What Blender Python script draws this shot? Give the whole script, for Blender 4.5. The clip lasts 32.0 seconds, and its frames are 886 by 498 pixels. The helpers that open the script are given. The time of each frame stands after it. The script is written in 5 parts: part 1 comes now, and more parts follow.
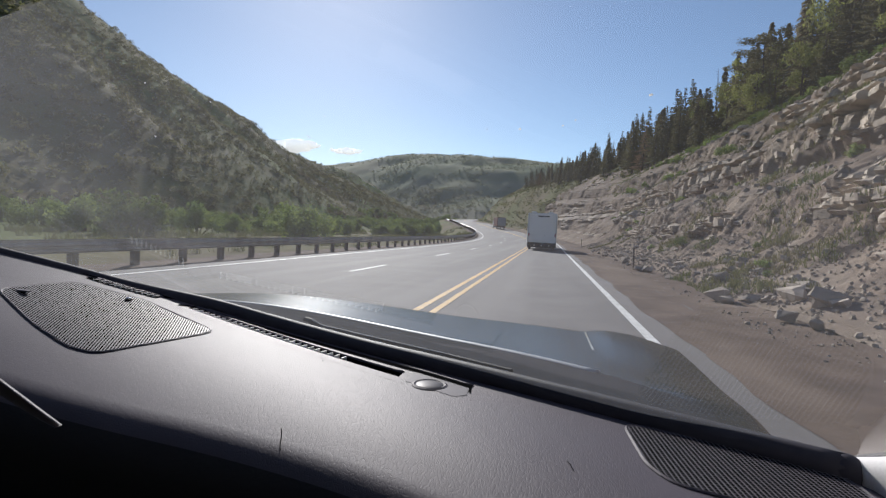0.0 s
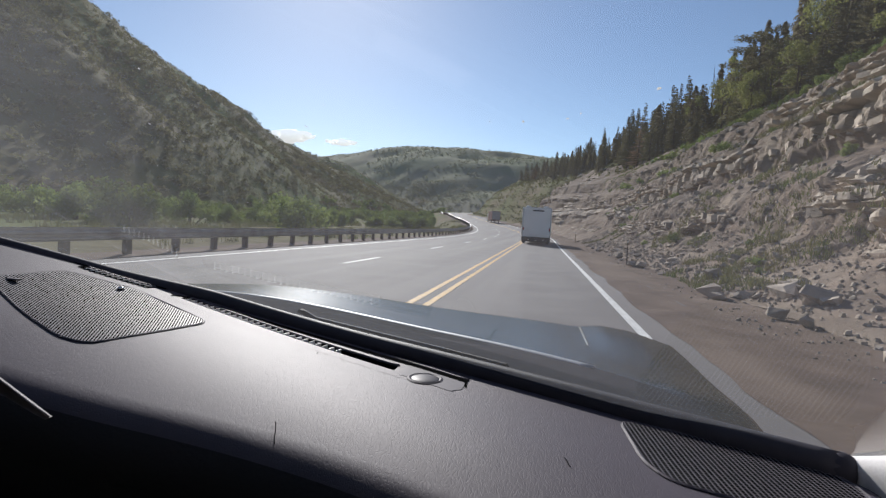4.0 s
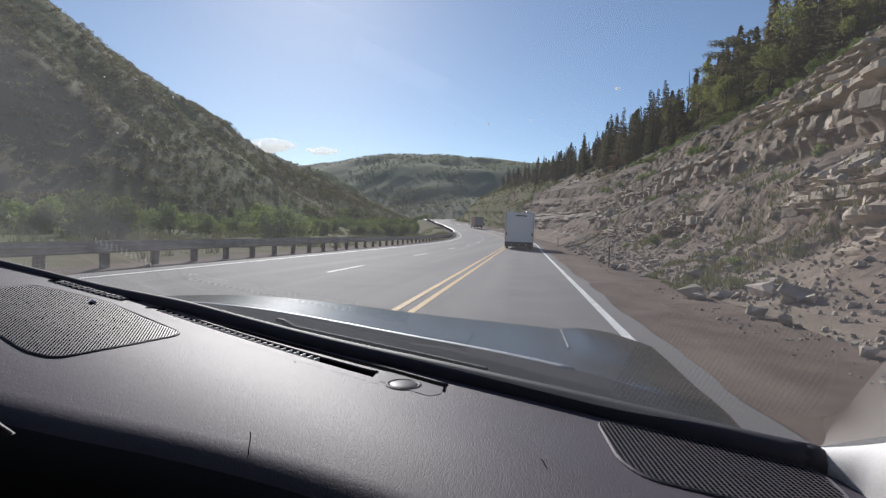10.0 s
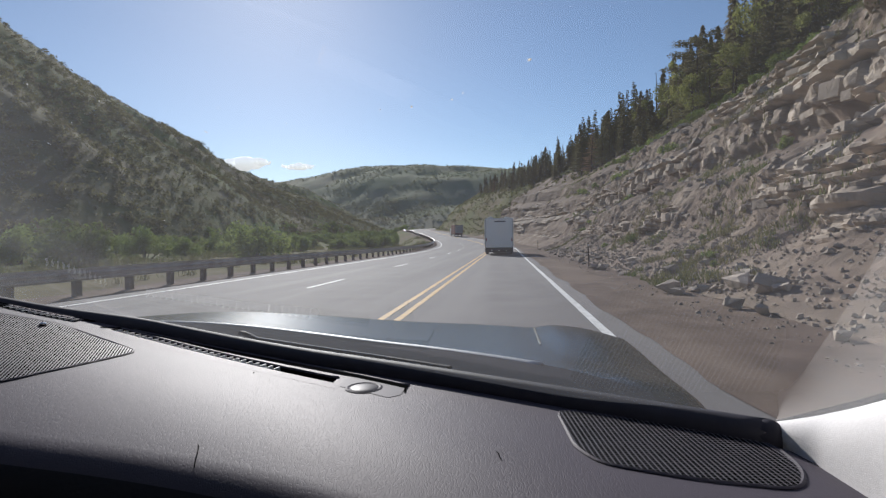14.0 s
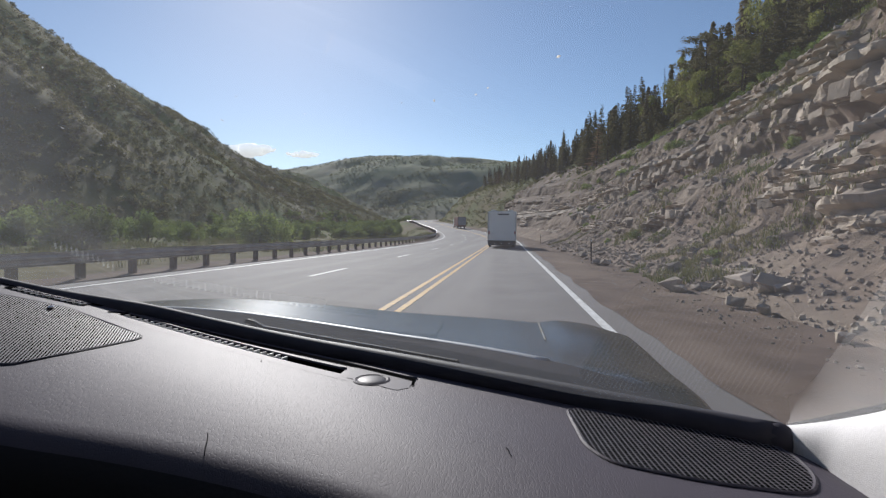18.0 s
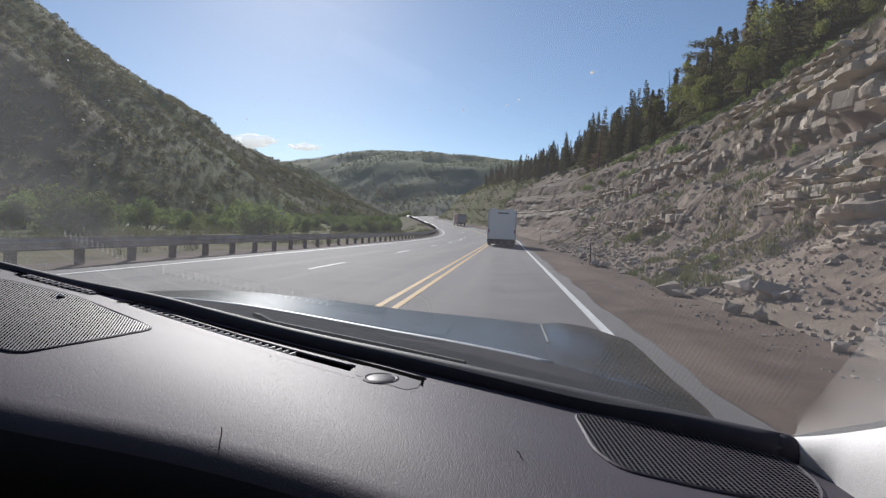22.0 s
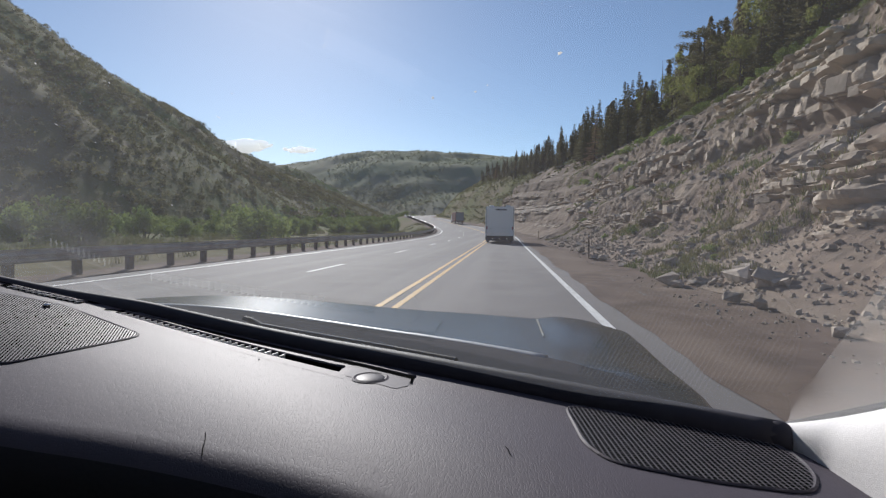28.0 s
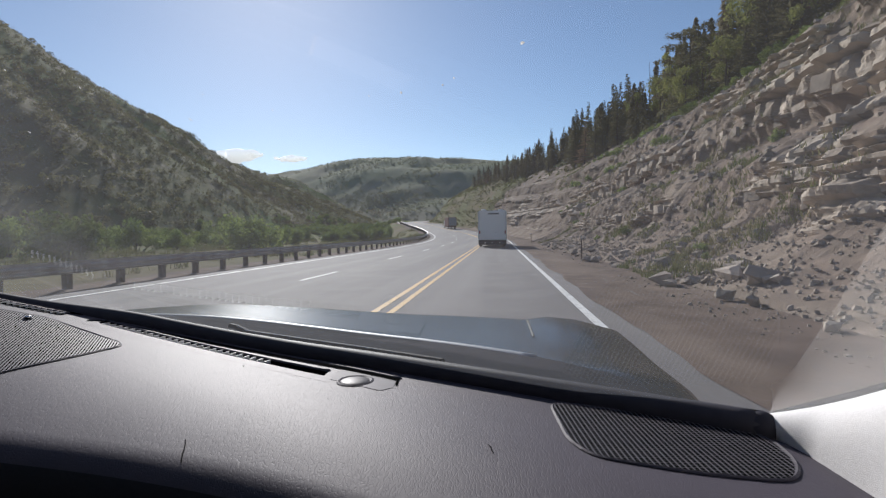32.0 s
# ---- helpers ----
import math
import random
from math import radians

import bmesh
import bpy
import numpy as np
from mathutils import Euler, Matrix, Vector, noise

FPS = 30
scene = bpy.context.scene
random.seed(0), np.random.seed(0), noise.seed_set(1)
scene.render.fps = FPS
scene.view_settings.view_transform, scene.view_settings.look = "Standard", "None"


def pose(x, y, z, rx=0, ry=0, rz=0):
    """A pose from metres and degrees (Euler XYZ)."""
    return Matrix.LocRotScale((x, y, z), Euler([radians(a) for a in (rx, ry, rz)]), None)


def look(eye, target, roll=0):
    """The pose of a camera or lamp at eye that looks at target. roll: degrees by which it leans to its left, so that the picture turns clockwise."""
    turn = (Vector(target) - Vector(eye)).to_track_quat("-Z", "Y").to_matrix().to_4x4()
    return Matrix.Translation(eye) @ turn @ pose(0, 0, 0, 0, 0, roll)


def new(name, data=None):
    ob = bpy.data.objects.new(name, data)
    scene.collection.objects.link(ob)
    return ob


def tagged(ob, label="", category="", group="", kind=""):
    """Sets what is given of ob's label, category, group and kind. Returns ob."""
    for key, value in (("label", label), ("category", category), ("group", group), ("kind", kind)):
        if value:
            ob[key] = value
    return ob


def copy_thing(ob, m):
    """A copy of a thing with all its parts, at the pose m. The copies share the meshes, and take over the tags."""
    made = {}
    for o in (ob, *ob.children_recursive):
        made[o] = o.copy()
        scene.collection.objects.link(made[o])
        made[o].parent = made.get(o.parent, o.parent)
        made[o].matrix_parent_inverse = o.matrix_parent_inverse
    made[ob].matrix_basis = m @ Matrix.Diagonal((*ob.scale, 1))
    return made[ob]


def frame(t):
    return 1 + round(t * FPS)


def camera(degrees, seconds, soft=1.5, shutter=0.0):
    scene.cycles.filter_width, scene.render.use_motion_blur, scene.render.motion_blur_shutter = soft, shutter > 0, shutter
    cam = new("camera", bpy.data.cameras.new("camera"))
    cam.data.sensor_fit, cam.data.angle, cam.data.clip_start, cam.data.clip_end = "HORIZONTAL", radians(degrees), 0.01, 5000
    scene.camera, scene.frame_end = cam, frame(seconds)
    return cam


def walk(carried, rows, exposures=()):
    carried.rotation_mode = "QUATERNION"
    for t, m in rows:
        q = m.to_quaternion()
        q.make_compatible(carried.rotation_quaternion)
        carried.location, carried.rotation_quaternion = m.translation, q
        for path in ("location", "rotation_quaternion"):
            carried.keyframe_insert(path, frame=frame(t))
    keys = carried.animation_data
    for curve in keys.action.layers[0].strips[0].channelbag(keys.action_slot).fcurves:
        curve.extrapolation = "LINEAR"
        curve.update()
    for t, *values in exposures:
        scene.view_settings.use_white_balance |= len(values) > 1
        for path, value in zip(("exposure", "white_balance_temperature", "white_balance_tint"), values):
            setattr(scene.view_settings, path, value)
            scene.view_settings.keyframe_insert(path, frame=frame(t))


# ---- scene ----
cam = camera(80.0, 32.0, soft=1.3, shutter=0.0)
# seconds, eye x y z, heading to the left of the car's axis, pitch, lean
PATH = [
    (0.0, -0.034, -0.026, 1.329, 11.17, -2.05, 2.82),
    (0.5, -0.038, -0.028, 1.331, 9.88, -2.06, 3.57),
    (1.0, -0.038, -0.025, 1.329, 9.77, -2.13, 2.81),
    (1.5, -0.043, -0.019, 1.328, 9.33, -2.62, 3.40),
    (2.0, -0.039, -0.024, 1.329, 9.75, -2.25, 3.76),
    (2.5, -0.035, -0.012, 1.324, 10.16, -2.92, 2.84),
    (3.0, -0.029, -0.030, 1.329, 10.86, -1.71, 2.34),
    (3.5, -0.038, -0.029, 1.330, 9.98, -2.03, 3.63),
    (4.0, -0.041, -0.019, 1.329, 10.50, -2.77, 3.61),
    (4.5, -0.029, -0.028, 1.327, 11.91, -1.98, 2.18),
    (6.5, -0.037, -0.020, 1.327, 10.17, -2.47, 3.50),
    (7.0, -0.032, -0.019, 1.324, 9.72, -2.26, 3.23),
    (7.5, -0.046, -0.015, 1.329, 8.71, -3.03, 4.29),
    (8.0, -0.031, -0.020, 1.328, 8.97, -2.07, 2.89),
    (8.5, -0.021, -0.022, 1.323, 9.56, -1.46, 2.36),
    (9.0, -0.011, -0.017, 1.323, 10.05, -1.47, 0.84),
    (9.5, -0.017, -0.014, 1.322, 9.78, -2.02, 1.62),
    (10.0, -0.027, -0.017, 1.326, 8.79, -1.95, 2.46),
    (10.5, -0.010, -0.009, 1.321, 9.76, -2.01, 0.71),
    (11.0, -0.009, -0.012, 1.322, 9.99, -1.81, 0.52),
    (11.5, -0.003, -0.025, 1.319, 10.11, -0.50, 0.49),
    (12.0, -0.024, -0.015, 1.325, 10.04, -2.39, 1.98),
    (12.5, -0.021, -0.025, 1.323, 9.88, -1.29, 2.09),
    (13.0, -0.017, -0.022, 1.321, 7.64, -0.92, 2.74),
    (13.5, 0.010, -0.009, 1.303, 6.39, -0.13, 0.17),
    (14.0, 0.017, 0.001, 1.306, 6.76, -0.92, -0.56),
    (14.5, 0.006, -0.001, 1.307, 6.67, -1.16, 0.64),
    (16.5, 0.002, 0.003, 1.307, 6.86, -1.67, 1.05),
    (17.0, 0.002, -0.004, 1.306, 7.01, -0.95, 1.12),
    (17.5, 0.004, 0.001, 1.310, 7.15, -1.56, 0.70),
    (18.0, 0.002, 0.003, 1.310, 7.02, -1.84, 0.87),
    (18.5, -0.002, -0.001, 1.311, 6.86, -1.69, 1.06),
    (19.0, -0.000, 0.000, 1.310, 7.08, -1.79, 1.10),
    (19.5, -0.006, -0.004, 1.311, 6.82, -1.66, 1.51),
    (20.0, -0.006, -0.003, 1.314, 6.79, -1.76, 1.63),
    (20.5, -0.002, 0.005, 1.313, 7.36, -2.41, 0.94),
    (21.0, -0.008, -0.002, 1.310, 7.18, -1.85, 1.85),
    (21.5, -0.027, -0.009, 1.317, 6.24, -2.10, 3.49),
    (22.0, -0.020, -0.007, 1.318, 6.91, -2.18, 2.66),
    (22.5, -0.017, -0.002, 1.317, 7.35, -2.42, 2.14),
    (23.0, -0.036, -0.012, 1.318, 6.37, -2.24, 4.46),
    (23.5, -0.046, -0.011, 1.317, 5.56, -2.42, 5.64),
    (24.0, -0.037, -0.005, 1.317, 5.66, -2.62, 4.27),
    (24.5, -0.025, 0.001, 1.315, 5.84, -2.75, 3.18),
    (25.0, -0.017, 0.001, 1.315, 5.96, -2.47, 2.65),
    (25.5, -0.014, 0.001, 1.313, 5.99, -2.35, 2.41),
    (27.5, 0.002, 0.012, 1.315, 6.63, -2.59, 0.56),
    (28.0, -0.000, 0.008, 1.313, 6.77, -2.33, 0.79),
    (28.5, -0.003, -0.001, 1.308, 6.64, -1.78, 1.44),
    (29.0, -0.005, -0.001, 1.310, 6.57, -1.73, 1.49),
    (29.5, 0.007, 0.014, 1.315, 6.69, -2.83, 0.23),
    (30.0, 0.007, 0.015, 1.312, 6.52, -2.65, 0.01),
    (30.5, 0.006, 0.009, 1.311, 6.60, -2.13, 0.15),
    (31.0, 0.019, 0.015, 1.304, 6.53, -1.81, -0.43),
    (31.5, 0.016, 0.018, 1.306, 6.08, -2.28, -0.37),
    (32.0, 0.018, 0.013, 1.304, 6.06, -1.75, -0.59),
]


def gaze(x, y, z, yaw, pitch, roll):
    a, b = radians(yaw), radians(pitch)
    way = Vector((-math.sin(a) * math.cos(b), math.cos(a) * math.cos(b), math.sin(b)))
    return look((x, y, z), Vector((x, y, z)) + way, roll)


SEAT = Vector((-0.013, -0.005, 1.317))  # the camera's mean place
CAR_SIZE = 0.7  # the car is drawn larger than it is
walk(cam, [(r[0], gaze(*(SEAT + CAR_SIZE * (Vector(r[1:4]) - SEAT)), *r[4:])) for r in PATH], exposures=[(0.0, 0.56, 6350, 11), (4.5, 0.54, 6350, 11), (7.5, 0.46, 6320, 11), (32.0, 0.46, 6300, 11)])

# ---- sky and sun ----
SUN_LEFT, SUN_UP = 24.0, 27.0
world = bpy.data.worlds.new("sky")
scene.world = world
world.use_nodes = True
wn = world.node_tree.nodes
sky = wn.new("ShaderNodeTexSky")
sky.sky_type = "NISHITA"
sky.sun_disc = False
sky.sun_elevation = radians(SUN_UP)
sky.sun_rotation = radians(-SUN_LEFT)
sky.altitude = 1900
sky.air_density, sky.dust_density, sky.ozone_density = 1.0, 0.75, 2.0
wn["Background"].inputs["Strength"].default_value = 0.09
world.node_tree.links.new(sky.outputs[0], wn["Background"].inputs["Color"])

sun_data = bpy.data.lights.new("sun", "SUN")
sun_data.energy, sun_data.angle, sun_data.color = 4.2, radians(0.53), (1.0, 0.96, 0.91)
sun = new("sun", sun_data)
sa, se = radians(SUN_LEFT), radians(SUN_UP)
SUN_WAY = Vector((-math.sin(sa) * math.cos(se), math.cos(sa) * math.cos(se), math.sin(se)))
sun.matrix_world = look((0, 0, 60), Vector((0, 0, 60)) - SUN_WAY)


# ---- materials ----
def material(name, base, rough=0.6, metal=0.0, second=None, scale=8.0, detail=6.0, mix=(0.35, 0.65), bump=0.0, bump_scale=60.0,
             third=None, third_scale=1.5, per_object=0.0, spec=0.5, coat=0.0, emit=None, strength=0.0, object_space=True, per_island=False, leafy=0.0, stretch=None):
    m = bpy.data.materials.new(name)
    m.use_nodes = True
    nt = m.node_tree
    n, l = nt.nodes, nt.links
    b = n["Principled BSDF"]
    b.inputs["Base Color"].default_value = (*base, 1)
    b.inputs["Roughness"].default_value = rough
    b.inputs["Metallic"].default_value = metal
    b.inputs["Specular IOR Level"].default_value = spec
    b.inputs["Coat Weight"].default_value = coat
    co = n.new("ShaderNodeTexCoord")
    geo = n.new("ShaderNodeNewGeometry")
    where = co.outputs["Object"] if object_space else geo.outputs["Position"]
    colour = None
    if second:
        tex = n.new("ShaderNodeTexNoise")
        tex.inputs["Scale"].default_value, tex.inputs["Detail"].default_value = scale, detail
        l.new(where, tex.inputs["Vector"])
        ramp = n.new("ShaderNodeMapRange")
        ramp.inputs["From Min"].default_value, ramp.inputs["From Max"].default_value = mix
        l.new(tex.outputs["Fac"], ramp.inputs["Value"])
        mx = n.new("ShaderNodeMix")
        mx.data_type = "RGBA"
        mx.inputs["A"].default_value, mx.inputs["B"].default_value = (*base, 1), (*second, 1)
        l.new(ramp.outputs["Result"], mx.inputs["Factor"])
        colour = mx.outputs["Result"]
    if third:
        tex = n.new("ShaderNodeTexNoise")
        tex.inputs["Scale"].default_value, tex.inputs["Detail"].default_value = third_scale, 5
        if stretch:
            mp = n.new("ShaderNodeMapping")
            mp.inputs["Scale"].default_value = stretch
            l.new(where, mp.inputs["Vector"])
            l.new(mp.outputs["Vector"], tex.inputs["Vector"])
        else:
            l.new(where, tex.inputs["Vector"])
        ramp = n.new("ShaderNodeMapRange")
        ramp.inputs["From Min"].default_value, ramp.inputs["From Max"].default_value = 0.45, 0.68
        l.new(tex.outputs["Fac"], ramp.inputs["Value"])
        mx = n.new("ShaderNodeMix")
        mx.data_type = "RGBA"
        mx.inputs["B"].default_value = (*third, 1)
        if colour:
            l.new(colour, mx.inputs["A"])
        else:
            mx.inputs["A"].default_value = (*base, 1)
        l.new(ramp.outputs["Result"], mx.inputs["Factor"])
        colour = mx.outputs["Result"]
    if per_object:
        src = geo.outputs["Random Per Island"]
        if not per_island:
            src = n.new("ShaderNodeObjectInfo").outputs["Random"]
        mr = n.new("ShaderNodeMapRange")
        mr.inputs["To Min"].default_value, mr.inputs["To Max"].default_value = 1 - per_object, 1 + per_object
        l.new(src, mr.inputs["Value"])
        hsv = n.new("ShaderNodeHueSaturation")
        l.new(mr.outputs["Result"], hsv.inputs["Value"])
        if colour:
            l.new(colour, hsv.inputs["Color"])
        else:
            hsv.inputs["Color"].default_value = (*base, 1)
        colour = hsv.outputs["Color"]
    if colour:
        l.new(colour, b.inputs["Base Color"])
    if bump:
        tex = n.new("ShaderNodeTexNoise")
        tex.inputs["Scale"].default_value, tex.inputs["Detail"].default_value = bump_scale, 8
        l.new(where, tex.inputs["Vector"])
        bp = n.new("ShaderNodeBump")
        bp.inputs["Strength"].default_value = 0.6
        bp.inputs["Distance"].default_value = bump
        l.new(tex.outputs["Fac"], bp.inputs["Height"])
        l.new(bp.outputs["Normal"], b.inputs["Normal"])
    if leafy:
        tr = n.new("ShaderNodeBsdfTranslucent")
        if colour:
            l.new(colour, tr.inputs["Color"])
        else:
            tr.inputs["Color"].default_value = (*base, 1)
        ms = n.new("ShaderNodeMixShader")
        ms.inputs[0].default_value = leafy
        l.new(b.outputs[0], ms.inputs[1])
        l.new(tr.outputs[0], ms.inputs[2])
        l.new(ms.outputs[0], n["Material Output"].inputs["Surface"])
    if emit:
        b.inputs["Emission Color"].default_value = (*emit, 1)
        b.inputs["Emission Strength"].default_value = strength
    return m


ASPHALT = material("asphalt", (0.092, 0.081, 0.081), 0.85, second=(0.126, 0.112, 0.111), scale=0.7, third=(0.156, 0.139, 0.136), third_scale=0.9, stretch=(1, 0.03, 1),
                   bump=0.004, bump_scale=70, object_space=False)
SHOULDER = material("shoulder_dirt", (0.168, 0.124, 0.1), 0.95, second=(0.115, 0.086, 0.071), scale=1.3, third=(0.208, 0.158, 0.127), third_scale=0.5, stretch=(1, 0.25, 1),
                    bump=0.012, bump_scale=14, object_space=False, spec=0.05)
YELLOW = material("yellow_paint", (0.62, 0.34, 0.05), 0.7, second=(0.45, 0.27, 0.08), scale=5, bump=0.002)
WHITE_LINE = material("white_paint", (0.75, 0.74, 0.72), 0.7, second=(0.5, 0.49, 0.47), scale=5, bump=0.002)
ROCK = material("bedded_rock", (0.45, 0.375, 0.305), 0.92, second=(0.25, 0.205, 0.165), scale=1.3, detail=12, third=(0.52, 0.45, 0.375), third_scale=0.5,
                bump=0.11, bump_scale=6, object_space=False, spec=0.05)
DIRT = material("slope_dirt", (0.262, 0.2, 0.158), 0.95, second=(0.175, 0.139, 0.112), scale=1.6, detail=12, third=(0.3, 0.243, 0.192), third_scale=0.35,
                bump=0.06, bump_scale=24, object_space=False, spec=0.05)
BLOCK = material("broken_stone", (0.47, 0.40, 0.335), 0.9, second=(0.29, 0.245, 0.205), scale=1.6, detail=12, bump=0.07, bump_scale=7,
                 per_object=0.25, object_space=False, spec=0.05)
RUBBLE = material("rubble", (0.43, 0.37, 0.305), 0.92, second=(0.24, 0.2, 0.165), scale=3, bump=0.01, bump_scale=20, per_object=0.3, per_island=True, spec=0.05)
HILL = material("hill_grass_and_scrub", (0.13, 0.12, 0.058), 0.95, second=(0.165, 0.135, 0.085), scale=0.06, detail=12, third=(0.095, 0.14, 0.034),
                third_scale=0.02, bump=0.4, bump_scale=0.5, object_space=False, spec=0.03)
SCRUB = material("scrub_leaves", (0.1, 0.095, 0.045), 0.8, second=(0.14, 0.135, 0.06), scale=0.05, per_object=0.4, per_island=True, object_space=False, leafy=0.45, spec=0.05)
# distant sage and scrub: aerial haze is put into their paler base colours
HAZED_HILL = material("hazed_sage", (0.21, 0.22, 0.14), 0.95, second=(0.27, 0.25, 0.18), scale=0.02, detail=12, third=(0.17, 0.2, 0.12), third_scale=0.009, bump=0.25, bump_scale=0.2, object_space=False, spec=0.03)
HAZED_SCRUB = material("hazed_scrub_leaves", (0.17, 0.185, 0.12), 0.85, second=(0.21, 0.215, 0.145), scale=0.03, per_object=0.3, per_island=True, object_space=False, leafy=0.4, spec=0.03)
SAGE = material("sage_tufts", (0.185, 0.155, 0.1), 0.85, second=(0.15, 0.16, 0.065), scale=0.03, per_object=0.3, per_island=True, object_space=False, leafy=0.4, spec=0.05)
MEADOW = material("bush_leaves", (0.14, 0.19, 0.055), 0.75, second=(0.21, 0.25, 0.08), scale=1.2, per_object=0.3, leafy=0.45, spec=0.05)
ASPEN = material("aspen_leaves", (0.19, 0.21, 0.06), 0.7, second=(0.24, 0.24, 0.085), scale=1.0, per_object=0.25, leafy=0.5, spec=0.05)
NEEDLES = material("needles", (0.125, 0.122, 0.066), 0.8, second=(0.17, 0.15, 0.085), scale=0.8, per_object=0.35, leafy=0.5, spec=0.05)
RUSTY_NEEDLES = material("dry_needles", (0.17, 0.12, 0.075), 0.85, second=(0.21, 0.145, 0.09), scale=0.8, per_object=0.3, leafy=0.5, spec=0.05)
BARK = material("bark", (0.11, 0.085, 0.065), 0.9, second=(0.06, 0.05, 0.04), scale=6, bump=0.02, bump_scale=14, spec=0.05)
GRASS = material("grass_tufts", (0.12, 0.145, 0.05), 0.85, second=(0.2, 0.175, 0.09), scale=0.4, per_object=0.3, per_island=True, object_space=False, leafy=0.3, spec=0.05)
GALV = material("galvanised_steel", (0.58, 0.57, 0.55), 0.45, 0.25, second=(0.38, 0.36, 0.34), scale=2, bump=0.002)
POST_WOOD = material("post_wood", (0.12, 0.095, 0.075), 0.9, second=(0.07, 0.055, 0.045), scale=5, bump=0.006, spec=0.05)
TRAILER_WHITE = material("trailer_fibreglass", (0.9, 0.89, 0.87), 0.45, second=(0.84, 0.83, 0.81), scale=1.2)
TRAILER_TRIM = material("grey_trim", (0.35, 0.35, 0.35), 0.5)
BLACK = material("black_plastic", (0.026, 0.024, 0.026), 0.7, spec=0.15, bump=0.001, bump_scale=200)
RUBBER = material("rubber", (0.02, 0.02, 0.02), 0.8)
TAIL_RED = material("red_lens", (0.4, 0.02, 0.02), 0.25)
RUST_RED = material("dark_red_paint", (0.2, 0.06, 0.045), 0.6, second=(0.14, 0.05, 0.04), scale=2)
SIGN_WHITE = material("sign_white", (0.75, 0.75, 0.74), 0.5)
CHROME = material("chrome", (0.6, 0.6, 0.6), 0.15, 1.0)
HOOD_PAINT = material("dark_grey_car_paint", (0.05, 0.048, 0.046), 0.22, 0.0, second=(0.058, 0.056, 0.053), scale=4, spec=0.14)
CLOTH = material("pillar_cloth", (0.78, 0.76, 0.75), 0.9, second=(0.72, 0.7, 0.69), scale=300, bump=0.0005, bump_scale=900)
GRILLE = material("speaker_mesh", (0.085, 0.078, 0.092), 0.5, second=(0.1, 0.092, 0.106), scale=40, spec=0.3)
RIB = material("pale_plastic", (0.72, 0.71, 0.72), 0.6, spec=0.2)
SEAL = material("windscreen_rubber", (0.038, 0.035, 0.045), 0.6, second=(0.046, 0.043, 0.054), scale=30, spec=0.2)
COWL = material("cowl_plastic", (0.05, 0.05, 0.056), 0.95, second=(0.06, 0.06, 0.066), scale=30, spec=0.02)
LENS = material("domed_lens", (0.075, 0.071, 0.08), 0.45, spec=0.06)
PLATE = material("smooth_grey_plastic", (0.08, 0.074, 0.09), 0.62, second=(0.09, 0.084, 0.1), scale=20, spec=0.12)
LIP_SHEEN = material("edge_highlight", (0.3, 0.31, 0.33), 0.5, 0.3)
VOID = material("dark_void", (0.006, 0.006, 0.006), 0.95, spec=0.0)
HEADLINER = material("headliner", (0.3, 0.29, 0.28), 0.95, second=(0.27, 0.26, 0.25), scale=50)


def leather():
    m = bpy.data.materials.new("grained_vinyl")
    m.use_nodes = True
    n, l = m.node_tree.nodes, m.node_tree.links
    b = n["Principled BSDF"]
    co = n.new("ShaderNodeTexCoord")
    vor = n.new("ShaderNodeTexVoronoi")
    vor.feature = "DISTANCE_TO_EDGE"
    vor.inputs["Scale"].default_value = 270
    warp = n.new("ShaderNodeTexNoise")
    warp.inputs["Scale"].default_value = 120
    mp = n.new("ShaderNodeMapping")
    mp.inputs["Scale"].default_value = (1.0, 0.3, 1.0)
    add = n.new("ShaderNodeVectorMath")
    add.operation = "MULTIPLY_ADD"
    add.inputs[1].default_value = (0.006, 0.006, 0.006)
    l.new(co.outputs["Object"], mp.inputs["Vector"])
    l.new(co.outputs["Object"], warp.inputs["Vector"])
    l.new(warp.outputs["Color"], add.inputs[0])
    l.new(mp.outputs["Vector"], add.inputs[2])
    l.new(add.outputs["Vector"], vor.inputs["Vector"])
    edge = n.new("ShaderNodeMapRange")
    edge.inputs["From Max"].default_value = 0.12
    l.new(vor.outputs["Distance"], edge.inputs["Value"])
    bp = n.new("ShaderNodeBump")
    bp.inputs["Strength"].default_value, bp.inputs["Distance"].default_value = 0.22, 0.0006
    l.new(edge.outputs["Result"], bp.inputs["Height"])
    l.new(bp.outputs["Normal"], b.inputs["Normal"])
    dust_veil = n.new("ShaderNodeTexNoise")
    dust_veil.inputs["Scale"].default_value, dust_veil.inputs["Detail"].default_value = 7, 8
    l.new(co.outputs["Object"], dust_veil.inputs["Vector"])
    mx = n.new("ShaderNodeMix")
    mx.data_type = "RGBA"
    mx.inputs["A"].default_value, mx.inputs["B"].default_value = (0.064, 0.056, 0.069, 1), (0.085, 0.075, 0.091, 1)
    l.new(dust_veil.outputs["Fac"], mx.inputs["Factor"])
    l.new(mx.outputs["Result"], b.inputs["Base Color"])
    b.inputs["Roughness"].default_value = 0.58
    b.inputs["Specular IOR Level"].default_value = 0.122
    return m


VINYL = leather()


